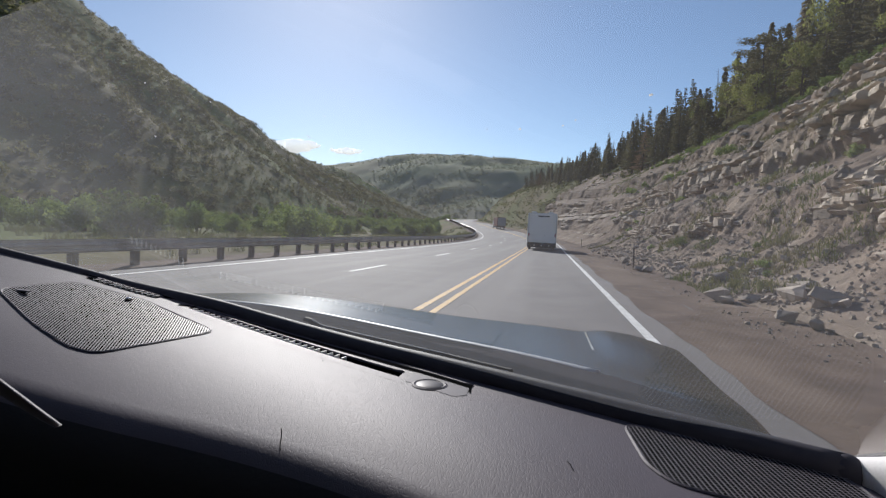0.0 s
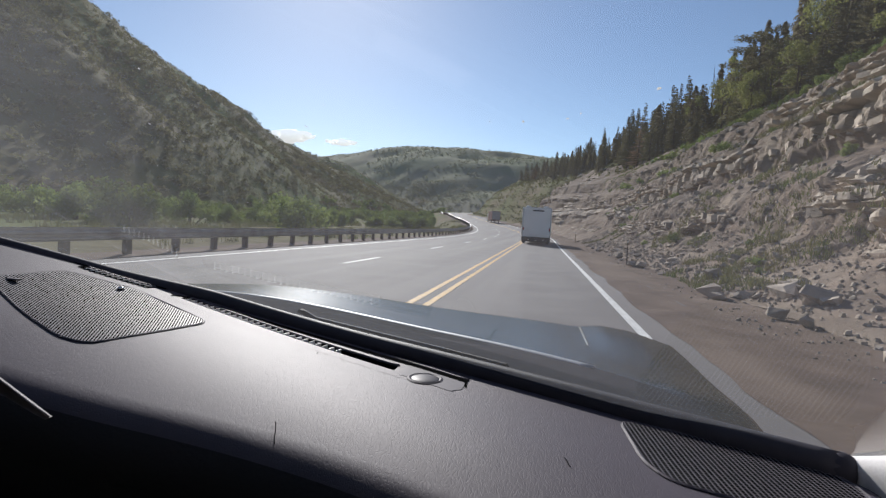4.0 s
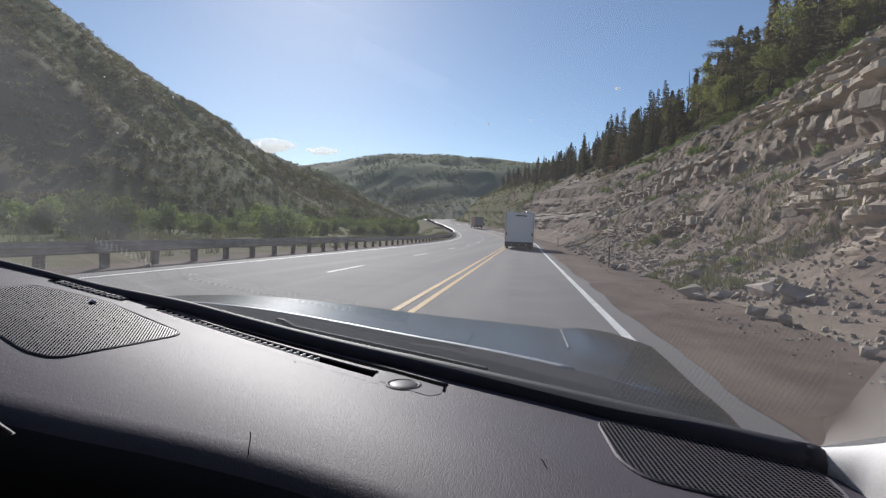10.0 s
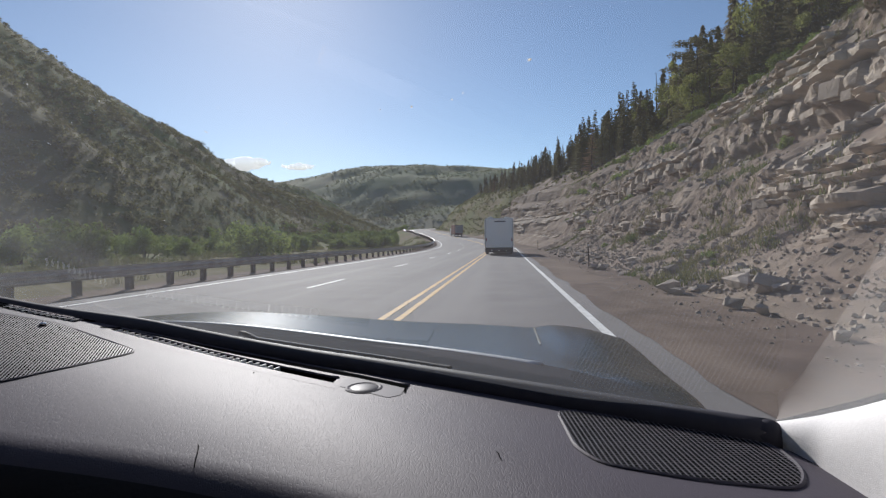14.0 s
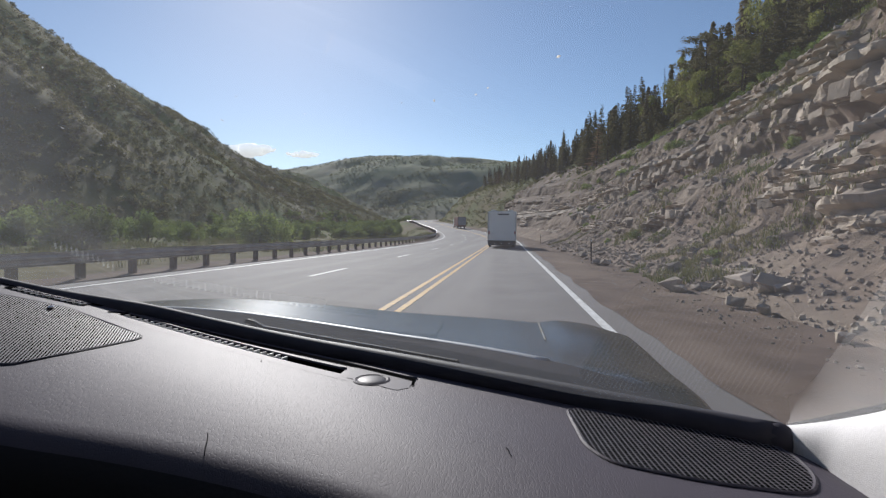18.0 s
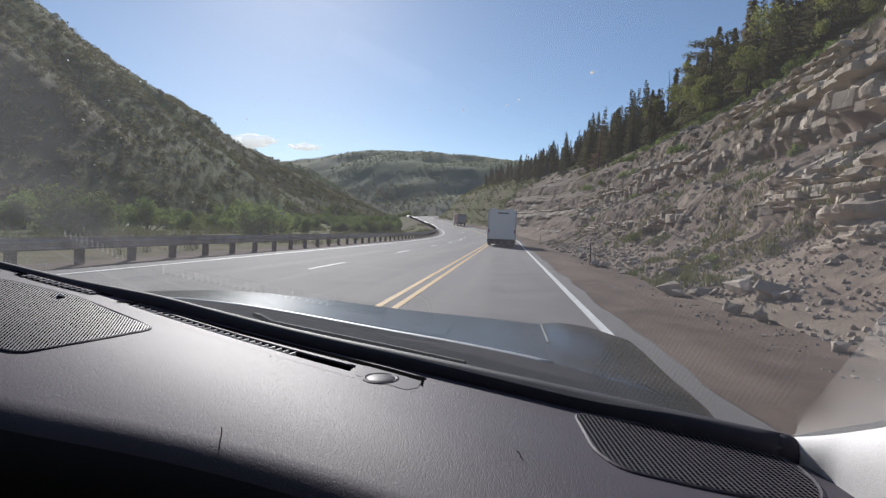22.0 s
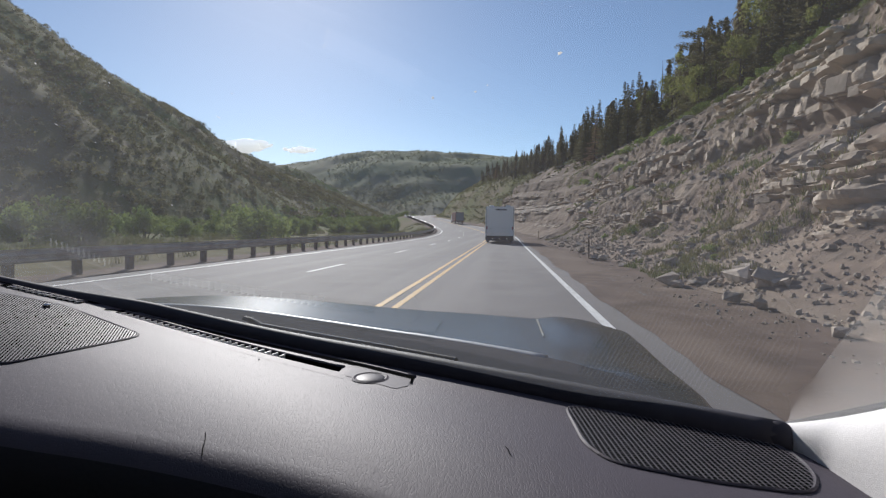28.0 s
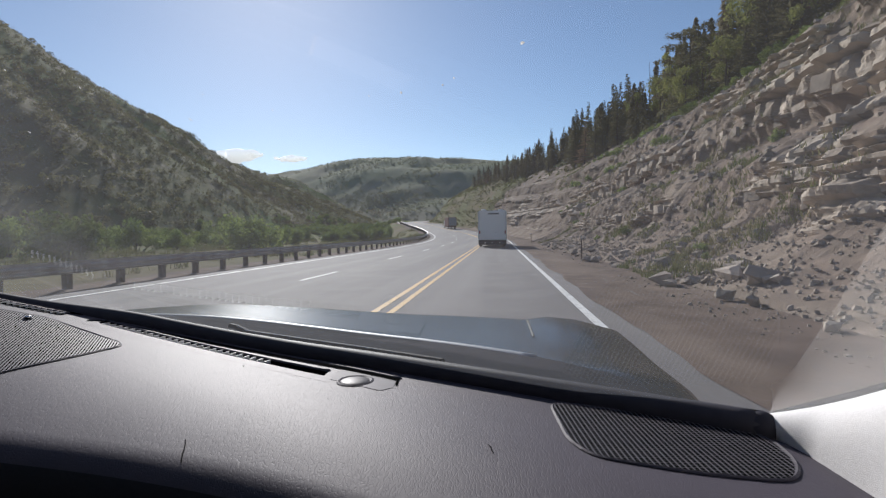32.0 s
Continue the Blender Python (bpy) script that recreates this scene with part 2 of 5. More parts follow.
def glass():
    m = bpy.data.materials.new("windscreen_glass")
    m.use_nodes = True
    n, l = m.node_tree.nodes, m.node_tree.links
    n.remove(n["Principled BSDF"])
    tr = n.new("ShaderNodeBsdfTransparent")
    tr.inputs["Color"].default_value = (0.98, 1.0, 0.99, 1)
    gl = n.new("ShaderNodeBsdfGlossy")
    gl.inputs["Roughness"].default_value = 0.045
    fr = n.new("ShaderNodeFresnel")
    fr.inputs["IOR"].default_value = 2.65
    mx = n.new("ShaderNodeMixShader")
    l.new(fr.outputs[0], mx.inputs[0])
    l.new(tr.outputs[0], mx.inputs[1])
    l.new(gl.outputs[0], mx.inputs[2])
    # an added translucent layer stands in for the glare and haze over the view
    dust_veil = n.new("ShaderNodeBsdfTranslucent")
    co = n.new("ShaderNodeTexCoord")
    tex = n.new("ShaderNodeTexNoise")
    tex.inputs["Scale"].default_value, tex.inputs["Detail"].default_value = 2.5, 6
    l.new(co.outputs["Object"], tex.inputs["Vector"])
    veil_patches = n.new("ShaderNodeMapRange")
    veil_patches.inputs["From Min"].default_value, veil_patches.inputs["From Max"].default_value = 0.35, 0.7
    veil_patches.inputs["To Min"].default_value, veil_patches.inputs["To Max"].default_value = 0.75, 1.35
    l.new(tex.outputs["Fac"], veil_patches.inputs["Value"])
    axis_x = n.new("ShaderNodeSeparateXYZ")
    l.new(co.outputs["Object"], axis_x.inputs[0])
    side = n.new("ShaderNodeMapRange")  # the veil is stronger on the driver's side
    side.inputs["From Min"].default_value, side.inputs["From Max"].default_value = -0.95, -0.1
    side.inputs["To Min"].default_value, side.inputs["To Max"].default_value = 0.055, 0.026
    l.new(axis_x.outputs["X"], side.inputs["Value"])
    veil_amount = n.new("ShaderNodeMath")
    veil_amount.operation = "MULTIPLY"
    l.new(veil_patches.outputs["Result"], veil_amount.inputs[0])
    l.new(side.outputs["Result"], veil_amount.inputs[1])
    veiled = n.new("ShaderNodeMixShader")
    l.new(veil_amount.outputs["Value"], veiled.inputs[0])
    l.new(mx.outputs[0], veiled.inputs[1])
    l.new(dust_veil.outputs[0], veiled.inputs[2])
    l.new(veiled.outputs[0], n["Material Output"].inputs["Surface"])
    return m


GLASS = glass()


# ---- helpers of this scene ----
def mesh_of(name, verts, faces, mat, smooth=False):
    me = bpy.data.meshes.new(name)
    me.from_pydata([tuple(v) for v in verts], [], [tuple(f) for f in faces])
    me.materials.append(mat)
    if smooth:
        me.polygons.foreach_set("use_smooth", [True] * len(me.polygons))
    me.update()
    return me


def put(name, verts, faces, mat, parent=None, label="", smooth=False):
    ob = new(name, mesh_of(name, verts, faces, mat, smooth))
    ob.parent = parent
    if label:
        ob["label"] = label
    return ob


def part(name, bm, mat, parent, label="", smooth=False):
    me = bpy.data.meshes.new(name)
    bm.to_mesh(me)
    bm.free()
    me.materials.append(mat)
    if smooth:
        me.polygons.foreach_set("use_smooth", [True] * len(me.polygons))
    ob = new(name, me)
    ob.parent = parent
    if label:
        ob["label"] = label
    return ob


def box_bm(sx, sy, sz, at=(0, 0, 0), bevel=0.0, segments=2, turn=None):
    bm = bmesh.new()
    bmesh.ops.create_cube(bm, size=1.0)
    bmesh.ops.scale(bm, vec=(sx, sy, sz), verts=bm.verts)
    if bevel:
        bmesh.ops.bevel(bm, geom=bm.edges[:], offset=bevel, segments=segments, affect="EDGES", profile=0.5)
    if turn is not None:
        bmesh.ops.transform(bm, matrix=turn, verts=bm.verts)
    bmesh.ops.translate(bm, vec=at, verts=bm.verts)
    return bm


def cyl_bm(r1, r2, depth, sides=16, matrix=Matrix()):
    bm = bmesh.new()
    bmesh.ops.create_cone(bm, cap_ends=True, segments=sides, radius1=r1, radius2=r2, depth=depth, matrix=matrix)
    return bm


def grid_faces(rows, cols):
    k = np.arange((rows - 1) * (cols - 1))
    a = k // (cols - 1) * cols + k % (cols - 1)
    return np.stack([a, a + 1, a + cols + 1, a + cols], 1).tolist()


def sweep(points, section, closed=False):
    """A section (side, up) swept along points: vertices and faces."""
    pts = [Vector(p) for p in points]
    verts, m = [], len(section)
    for i, p in enumerate(pts):
        way = (pts[min(i + 1, len(pts) - 1)] - pts[max(i - 1, 0)]).normalized()
        side = way.cross(Vector((0, 0, 1))).normalized()
        up = side.cross(way)
        verts += [p + side * a + up * b for a, b in section]
    faces = [(i * m + j, i * m + (j + 1) % m, (i + 1) * m + (j + 1) % m, (i + 1) * m + j) for i in range(len(pts) - 1) for j in range(m if closed else m - 1)]
    if closed:
        faces += [tuple(range(m))[::-1], tuple((len(pts) - 1) * m + j for j in range(m))]
    return verts, faces


def hash01(*k):
    h = np.zeros(np.broadcast(*k).shape, dtype=np.uint64)
    for q, p in zip(k, (73856093, 19349663, 83492791)):
        h = h * np.uint64(1000003) ^ ((q.astype(np.int64) + 100000).astype(np.uint64) * np.uint64(p))
    h ^= h >> np.uint64(13)
    h *= np.uint64(1274126177)
    h ^= h >> np.uint64(16)
    return (h % np.uint64(65536)).astype(float) / 65535


def value_noise(x, y):
    xi, yi = np.floor(x), np.floor(y)
    fx, fy = x - xi, y - yi
    fx, fy = fx * fx * (3 - 2 * fx), fy * fy * (3 - 2 * fy)
    a, b, c, d = hash01(xi, yi), hash01(xi + 1, yi), hash01(xi, yi + 1), hash01(xi + 1, yi + 1)
    return (a * (1 - fx) + b * fx) * (1 - fy) + (c * (1 - fx) + d * fx) * fy - 0.5


def fbm(x, y, octaves=5):
    x, y = np.asarray(x, float), np.asarray(y, float)
    out, amp = np.zeros(np.broadcast(x, y).shape), 1.0
    for o in range(octaves):
        out += amp * value_noise(x * 2**o + 17.3 * o, y * 2**o - 9.1 * o)
        amp *= 0.5
    return out


def smooth01(a, b, v):
    t = np.clip((v - a) / (b - a), 0, 1)
    return t * t * (3 - 2 * t)


# ---- the lie of the land ----
def bend(y):
    """How far the road has swung to the left."""
    return -42.0 * (1 - np.cos(np.pi * np.clip((np.asarray(y, float) - 60) / 240, 0, 1))) / 2


def climb(y):
    y = np.asarray(y, float)
    return 0.0002 * np.clip(y - 40, 0, 150) ** 2 + 0.03 * np.clip(y - 190, 0, 400)


FOOT, EDGE = 4.6, -11.6  # foot of the cut slope, outer edge of the far shoulder
CUT_U = np.array([0.0, 1.6, 3.4, 4.2, 6.4, 7.0, 9.6, 10.4, 14.5, 19.0, 32.0, 46.0, 90.0, 300.0])
CUT_Z = np.array([0.0, 0.5, 1.7, 3.6, 5.0, 7.2, 8.6, 10.6, 12.8, 16.0, 27.0, 38.0, 47.0, 60.0])


def crest(y):
    return np.clip(1.0 - (np.asarray(y, float) - 60) / 180, 0.35, 1.0)


def right_slope(u, y):
    return np.interp(u - FOOT, CUT_U, CUT_Z) * np.where(u - FOOT > 14.5, 1 - (1 - crest(y)) * smooth01(14, 46, u - FOOT), 1)


def land(x, y):
    """Height of the ground."""
    x, y = np.asarray(x, float), np.asarray(y, float)
    u, zr = x - bend(y), climb(y)
    wild = fbm(x / 60, y / 60, 5)
    ridge = 103 - 0.155 * (y - 200)
    ridge = np.clip(ridge, 15, 125)
    foot = -62 + 0.55 * bend(y)
    hill = ridge * np.clip((foot - x) / 160, 0, 1) ** 0.92 * (1 + 0.22 * wild) + 5 * wild * smooth01(0, 40, foot - x)
    hill = hill - 0.25 * np.clip(foot - 175 - x, 0, 900) * 0.4
    far = 117 * smooth01(390, 870, y + 26 * wild) * (1.02 - 0.30 * smooth01(-170, -470, x) - 0.07 * smooth01(-130, 120, x) + 0.11 * fbm(x / 260 + 2, y / 500 + 3, 3)) + 3 * fbm(x / 45, y / 45, 3) * smooth01(480, 600, y)
    floor = zr - 3.2 * smooth01(0, 11, EDGE - u) + 1.0 * wild * smooth01(0, 20, EDGE - u)
    left = np.maximum(np.maximum(floor, hill + zr * 0.4 - 2.6), far)
    right = np.maximum(zr + right_slope(u, y) + 1.3 * fbm(x / 9, y / 9, 4) * smooth01(12, 22, u - FOOT), far)
    flat = np.where(y > 424, np.maximum(zr - 0.25, far), zr - 0.25)
    return np.where(u > FOOT, right, np.where(u < EDGE, left, flat))


def axis(*stretches):
    return np.unique(np.concatenate([np.arange(a, b + s * 0.5, s) for a, b, s in stretches]))


gx = axis((-900, -300, 30), (-300, -60, 5), (-60, -14, 2), (-13, 22, 1.0), (22, 70, 2.5), (70, 900, 40))
gy = axis((-120, -10, 10), (-10, 120, 2), (120, 300, 4), (300, 900, 12), (900, 2600, 100))
GX, GY = np.meshgrid(gx, gy)
GZ = land(GX, GY)
cut = (GX - bend(GY) > FOOT - 0.5) & (GX - bend(GY) < FOOT + 17) & (GY > -14) & (GY < 150)
GZ = np.where(cut, GZ - 2.2, GZ)
far_rows = np.searchsorted(gy, 470.0)
GZ_FAR = GZ[far_rows:].copy()
GX_FAR, GY_FAR = GX[far_rows:].copy(), GY[far_rows:].copy()
gy, GX, GY, GZ = gy[:far_rows + 1], GX[:far_rows + 1], GY[:far_rows + 1], GZ[:far_rows + 1]
far_ridge = put("far_ridge", np.stack([GX_FAR, GY_FAR, GZ_FAR], -1).reshape(-1, 3), grid_faces(len(GY_FAR), len(gx)), HAZED_HILL, smooth=True)
tagged(far_ridge, "distant ridge of sage and grass, coloured paler for haze, closing the valley", "ridge", kind="structure")
ground = put("ground", np.stack([GX, GY, GZ], -1).reshape(-1, 3), grid_faces(len(gy), len(gx)), HILL, smooth=True)
tagged(ground, "valley floor and hillsides of dry grass and scrub", "ground", kind="structure")


# ---- road ----
def ribbon(name, u0, u1, y0, y1, lift, mat, steps=1.5, cross=1, parent=None, crown=0.0):
    ys = axis((y0, y1, steps))
    us = np.linspace(u0, u1, cross + 1)
    U, Y = np.meshgrid(us, ys)
    Z = climb(Y) + lift + crown * fbm(U * 1.3, Y * 1.3, 3)
    return put(name, np.stack([U + bend(Y), Y, Z], -1).reshape(-1, 3), grid_faces(len(ys), len(us)), mat, parent)


YELLOW_U, EDGE_U, LANE_U, FAR_U = -1.95, 1.42, -5.65, -9.35
road = ribbon("road", EDGE - 0.1 + 1.6, 2.9, -40, 420, -0.02, ASPHALT, 3)
tagged(road, "worn grey asphalt road of three lanes curving away", "road", kind="structure")
def ragged(y):
    """Where the asphalt crumbles into dirt."""
    return 1.84 + 0.25 * fbm(np.asarray(y) / 2.1, np.asarray(y) * 0 + 4, 4)


ys = axis((-40, 300, 0.35))
us = np.linspace(0, 1, 10)
T, Y = np.meshgrid(us, ys)
U = ragged(Y) + (FOOT + 1.2 - ragged(Y)) * T
Z = climb(Y) - 0.014 - 0.02 * smooth01(2.95, 3.3, U) + 0.06 * fbm(U * 1.3, Y * 1.3, 3) * smooth01(2.95, 3.6, U)
verge = put("verge", np.stack([U + bend(Y), Y, Z], -1).reshape(-1, 3), grid_faces(len(ys), 10), SHOULDER)
tagged(verge, "brown dirt shoulder beside the asphalt", "verge", kind="structure")
verge_far = ribbon("verge", EDGE - 0.4, EDGE + 1.5, -40, 300, -0.03, SHOULDER, 1.5, 4, crown=0.05)
tagged(verge_far, "dirt strip under the guardrail", "verge", kind="structure")
ribbon("yellow_line", YELLOW_U - 0.21, YELLOW_U - 0.09, -40, 400, -0.014, YELLOW, 2, 1, road, )
ribbon("yellow_line", YELLOW_U + 0.09, YELLOW_U + 0.21, -40, 400, -0.014, YELLOW, 2, 1, road)
ribbon("edge_line", EDGE_U - 0.07, EDGE_U + 0.07, -40, 400, -0.014, WHITE_LINE, 2, 1, road)
ribbon("edge_line", FAR_U - 0.07, FAR_U + 0.07, -40, 400, -0.014, WHITE_LINE, 2, 1, road)
for k in range(-2, 24):
    y0 = 14.6 + 12.2 * k
    ribbon("lane_dash", LANE_U - 0.06, LANE_U + 0.06, y0, y0 + 3.4, -0.014, WHITE_LINE, 1.13, 1, road)


# ---- the rock cut ----
def cut_surface(u, y):
    """Place (x at no bend, z) of the cut's surface for a plan distance u from the foot."""
    z = right_slope(u + FOOT, y)
    return face(u, z, y)[:2]


def face(u, z, y):
    """The cut's face: flat-lying beds, split into blocks, half buried in talus."""
    bed = z + 0.025 * y + 0.5 * fbm(y / 11, z / 6, 3)
    b = np.clip(np.searchsorted(BED_Z, bed) - 1, 0, len(BED_Z) - 2)
    thick = BED_Z[b + 1] - BED_Z[b]
    inbed = (bed - BED_Z[b]) / thick
    b = b.astype(float)
    wide = 0.45 + 1.5 * hash01(b, b * 0 + 3) * (0.5 + thick)
    along = (y + 9 * hash01(b, b * 0 + 5) + 0.25 * fbm(z * 1.5, y * 0.7, 2)) / wide
    k = np.floor(along)
    inblock = along - k
    joint = np.minimum(np.minimum(inblock, 1 - inblock) * wide, np.minimum(inbed, 1 - inbed) * thick)
    bands = sum(w * np.exp(-(((bed - at) / s) ** 2)) for at, s, w in ((3.3, 0.7, 0.42), (7.0, 1.0, 0.62), (10.6, 0.7, 0.2)))
    bare = smooth01(-0.05, 0.1, 0.95 * fbm(y / 7 + 5, z / 3.0, 4) + bands - 0.3) * smooth01(0.8, 1.8, z) * (1 - 0.75 * smooth01(12.5, 16, z))
    step = 0.5 * (hash01(b, b * 0 + 7) - 0.4) + 0.55 * (hash01(k, b) - 0.5) * (0.5 + 0.6 * thick) - 0.3 * (1 - smooth01(0.0, 0.1, joint))
    hollow = 0.4 * np.exp(-(((bed - 5.7) / 0.4) ** 2)) * smooth01(0.0, 0.25, fbm(y / 5 + 2, y * 0, 3) + 0.1) + 0.35 * np.exp(-(((bed - 9.6) / 0.3) ** 2)) * smooth01(0.0, 0.25, fbm(y / 4 + 9, y * 0, 3))
    out = bare * (0.35 + step) - hollow + 1.5 * fbm(y / 19, z / 12, 3) * smooth01(0.5, 4, z) + 0.28 * fbm(y / 1.9, z / 1.2, 4) + 0.13 * fbm(y * 2.3, z * 2.6, 3)
    out = out + 0.3 * fbm(y / 0.9, z / 5, 3) * (1 - bare)
    out = out * smooth01(0.0, 1.4, z)
    return u + FOOT - out, z + 0.12 * out + 0.2 * fbm(y / 1.7, u / 1.7, 4) * (0.5 + 0.5 * smooth01(0.1, 0.8, z)) * (1 - bare), bare


bed_rnd = random.Random(8)
BED_Z = [-2.0]
while BED_Z[-1] < 60:
    BED_Z.append(BED_Z[-1] + (bed_rnd.choice((0.18, 0.24, 0.3, 0.4, 0.7)) if not 6.2 < BED_Z[-1] < 7.2 else 0.85) * bed_rnd.uniform(0.85, 1.15))
BED_Z = np.array(BED_Z)
cy = axis((-12, 50, 0.16), (50, 90, 0.35), (90, 150, 0.9))
way_u = np.concatenate([CUT_U[:9], [18.0]])
way_z = np.interp(way_u, CUT_U, CUT_Z)
way_s = np.concatenate([[0], np.cumsum(np.hypot(np.diff(way_u), np.diff(way_z)))])
cs = np.concatenate([np.arange(0, 18.5, 0.1), np.arange(18.5, way_s[-1], 0.3)])
CU, CY = np.meshgrid(np.interp(cs, way_s, way_u), cy)
CZ = np.meshgrid(np.interp(cs, way_s, way_z), cy)[0]
RX, RZ, BARE = face(CU, CZ, CY)
rock_slope = put("rock_slope", np.stack([RX + bend(CY), CY, RZ + climb(CY) - 0.03], -1).reshape(-1, 3), grid_faces(len(cy), len(cs)), ROCK)
rock_slope.data.materials.append(DIRT)
stone = (BARE[:-1, :-1] + BARE[1:, 1:]).ravel() > 0.9
rock_slope.data.polygons.foreach_set("material_index", np.where(stone, 0, 1).astype(np.int32).tolist())
tagged(rock_slope, "blasted grey-brown layered rock cut with loose talus", "cliff", kind="structure")


def stone_mesh(name, seed, mat, flat=0.7):
    rnd = random.Random(seed)
    bm = bmesh.new()
    for _ in range(13):
        v = Vector((rnd.gauss(0, 1), rnd.gauss(0, 1), rnd.gauss(0, 1))).normalized()
        k = 0.5 / max(abs(c) for c in v) * rnd.uniform(0.75, 1.0)
        bm.verts.new((v.x * k, v.y * k, v.z * k * flat))
    bmesh.ops.convex_hull(bm, input=bm.verts)
    loose = [v for v in bm.verts if not v.link_faces]
    bmesh.ops.delete(bm, geom=loose, context="VERTS")
    me = bpy.data.meshes.new(name)
    bm.to_mesh(me)
    bm.free()
    me.materials.append(mat)
    return me


def slab_mesh(name, seed, mat):
    r_ = random.Random(seed)
    bm = bmesh.new()
    for a in (-0.5, 0.5):
        for b in (-0.5, 0.5):
            for c in (-0.5, 0.5):
                for _ in range(2):
                    bm.verts.new((a * r_.uniform(0.78, 1.0), b * r_.uniform(0.78, 1.0), c * r_.uniform(0.8, 1.0)))
    bmesh.ops.convex_hull(bm, input=bm.verts)
    bmesh.ops.delete(bm, geom=[v for v in bm.verts if not v.link_faces], context="VERTS")
    me = bpy.data.meshes.new(name)
    bm.to_mesh(me)
    bm.free()
    me.materials.append(mat)
    return me


# slabs that stand proud of the bands of the cut
rnd = random.Random(4)
SLABS = [slab_mesh("rock_slab", 40 + k, BLOCK) for k in range(9)]
for z0, count, low, high, size in ((2.9, 60, -2, 62, 0.55), (4.6, 22, 0, 66, 0.4), (6.4, 75, -2, 78, 0.8), (8.4, 25, 0, 75, 0.45), (10.1, 26, 0, 85, 0.6), (13.2, 14, 5, 85, 0.6)):
    for k in range(count):
        y = low + (high - low) * (k + rnd.random() * 0.8) / count
        z = z0 + rnd.uniform(-0.3, 0.3) - 0.025 * y
        u = float(np.interp(z, CUT_Z, CUT_U))
        px, pz, bare_here = face(np.array([u]), np.array([z]), np.array([y]))
        ob = new("rock_slab", rnd.choice(SLABS))
        s = size * rnd.uniform(0.4, 1.0)
        ob.matrix_world = pose(float(px[0] + bend(y)) + 0.3 * s, y, float(pz[0] + climb(y)), rnd.uniform(-5, 5), rnd.uniform(-6, 6), rnd.uniform(-18, 18)) @ Matrix.Diagonal((s * 0.9, s * rnd.uniform(0.8, 2.2), s * rnd.uniform(0.45, 0.95), 1))
        ob.parent = rock_slope

# loose boulders at the foot
BOULDERS = [stone_mesh("boulder", 90 + k, BLOCK, 0.8) for k in range(7)]
for k in range(90):
    y = rnd.uniform(4, 70)
    u = FOOT + (rnd.random() ** 1.5) * 3.2 - 0.5
    s = rnd.uniform(0.12, 0.34) * (1.6 if k % 11 == 0 else 1.0)
    if u < FOOT + 0.1:
        z, x = float(climb(y)) - 0.03, u
    else:
        px, pz = cut_surface(np.array([u - FOOT]), np.array([y]))
        x, z = float(px[0]), float(pz[0] + climb(y)) - 0.03
    ob = new("boulder", rnd.choice(BOULDERS))
    ob.matrix_world = pose(x + float(bend(y)), y, z + 0.22 * s, rnd.uniform(0, 20), rnd.uniform(0, 20), rnd.uniform(0, 360)) @ Matrix.Diagonal((s, s * rnd.uniform(0.8, 1.5), s * rnd.uniform(0.7, 1.0), 1))
    tagged(ob, "fallen angular grey-brown boulder at the slope's foot", "boulder", "boulders under the rock cut")


for k in range(48):
    y = rnd.uniform(7, 42)
    u = 0.5 + 3.2 * rnd.random() ** 1.4
    s = rnd.uniform(0.2, 0.42) if k % 9 else rnd.uniform(0.5, 0.62)
    px, pz = cut_surface(np.array([u]), np.array([y]))
    ob = new("boulder", rnd.choice(BOULDERS))
    ob.matrix_world = pose(float(px[0] + bend(y)), y, float(pz[0] + climb(y)) + 0.12 * s, rnd.uniform(0, 25), rnd.uniform(0, 25), rnd.uniform(0, 360)) @ Matrix.Diagonal((s, s * rnd.uniform(0.8, 1.4), s * rnd.uniform(0.65, 0.95), 1))
    tagged(ob, "fallen angular grey-brown boulder at the slope's foot", "boulder", "boulders under the rock cut")


# the largest stones have rolled out on to the shoulder
for u, y, s, turn in ((4.05, 13.6, 0.55, 20), (4.3, 10.6, 0.34, 75), (3.9, 24.0, 0.42, 130), (4.25, 31.0, 0.6, 200)):
    ob = new("boulder", BOULDERS[int(turn) % 7])
    ob.matrix_world = pose(u + float(bend(y)), y, float(climb(y)) + 0.20 * s, 6, 4, turn) @ Matrix.Diagonal((s, s * 1.15, s * 0.85, 1))
    tagged(ob, "fallen angular boulder on the dirt shoulder", "boulder", "boulders under the rock cut")


def delineator(y):
    """A thin roadside marker post."""
    post = tagged(new("marker_post"), "thin dark roadside marker post in the dirt shoulder", "marker post", "marker posts along the shoulder")
    part("stake", box_bm(0.06, 0.035, 1.25, (0, 0, 0.52), 0.006), POST_WOOD, post)
    part("reflector", box_bm(0.05, 0.012, 0.09, (0, -0.022, 1.06), 0.004), SIGN_WHITE, post, "pale reflector")
    post.matrix_world = pose(3.75 + float(bend(y)), y, float(climb(y)) - 0.03, 1.5, -2, 4)


for y in (24.5, 62.0):
    delineator(y)


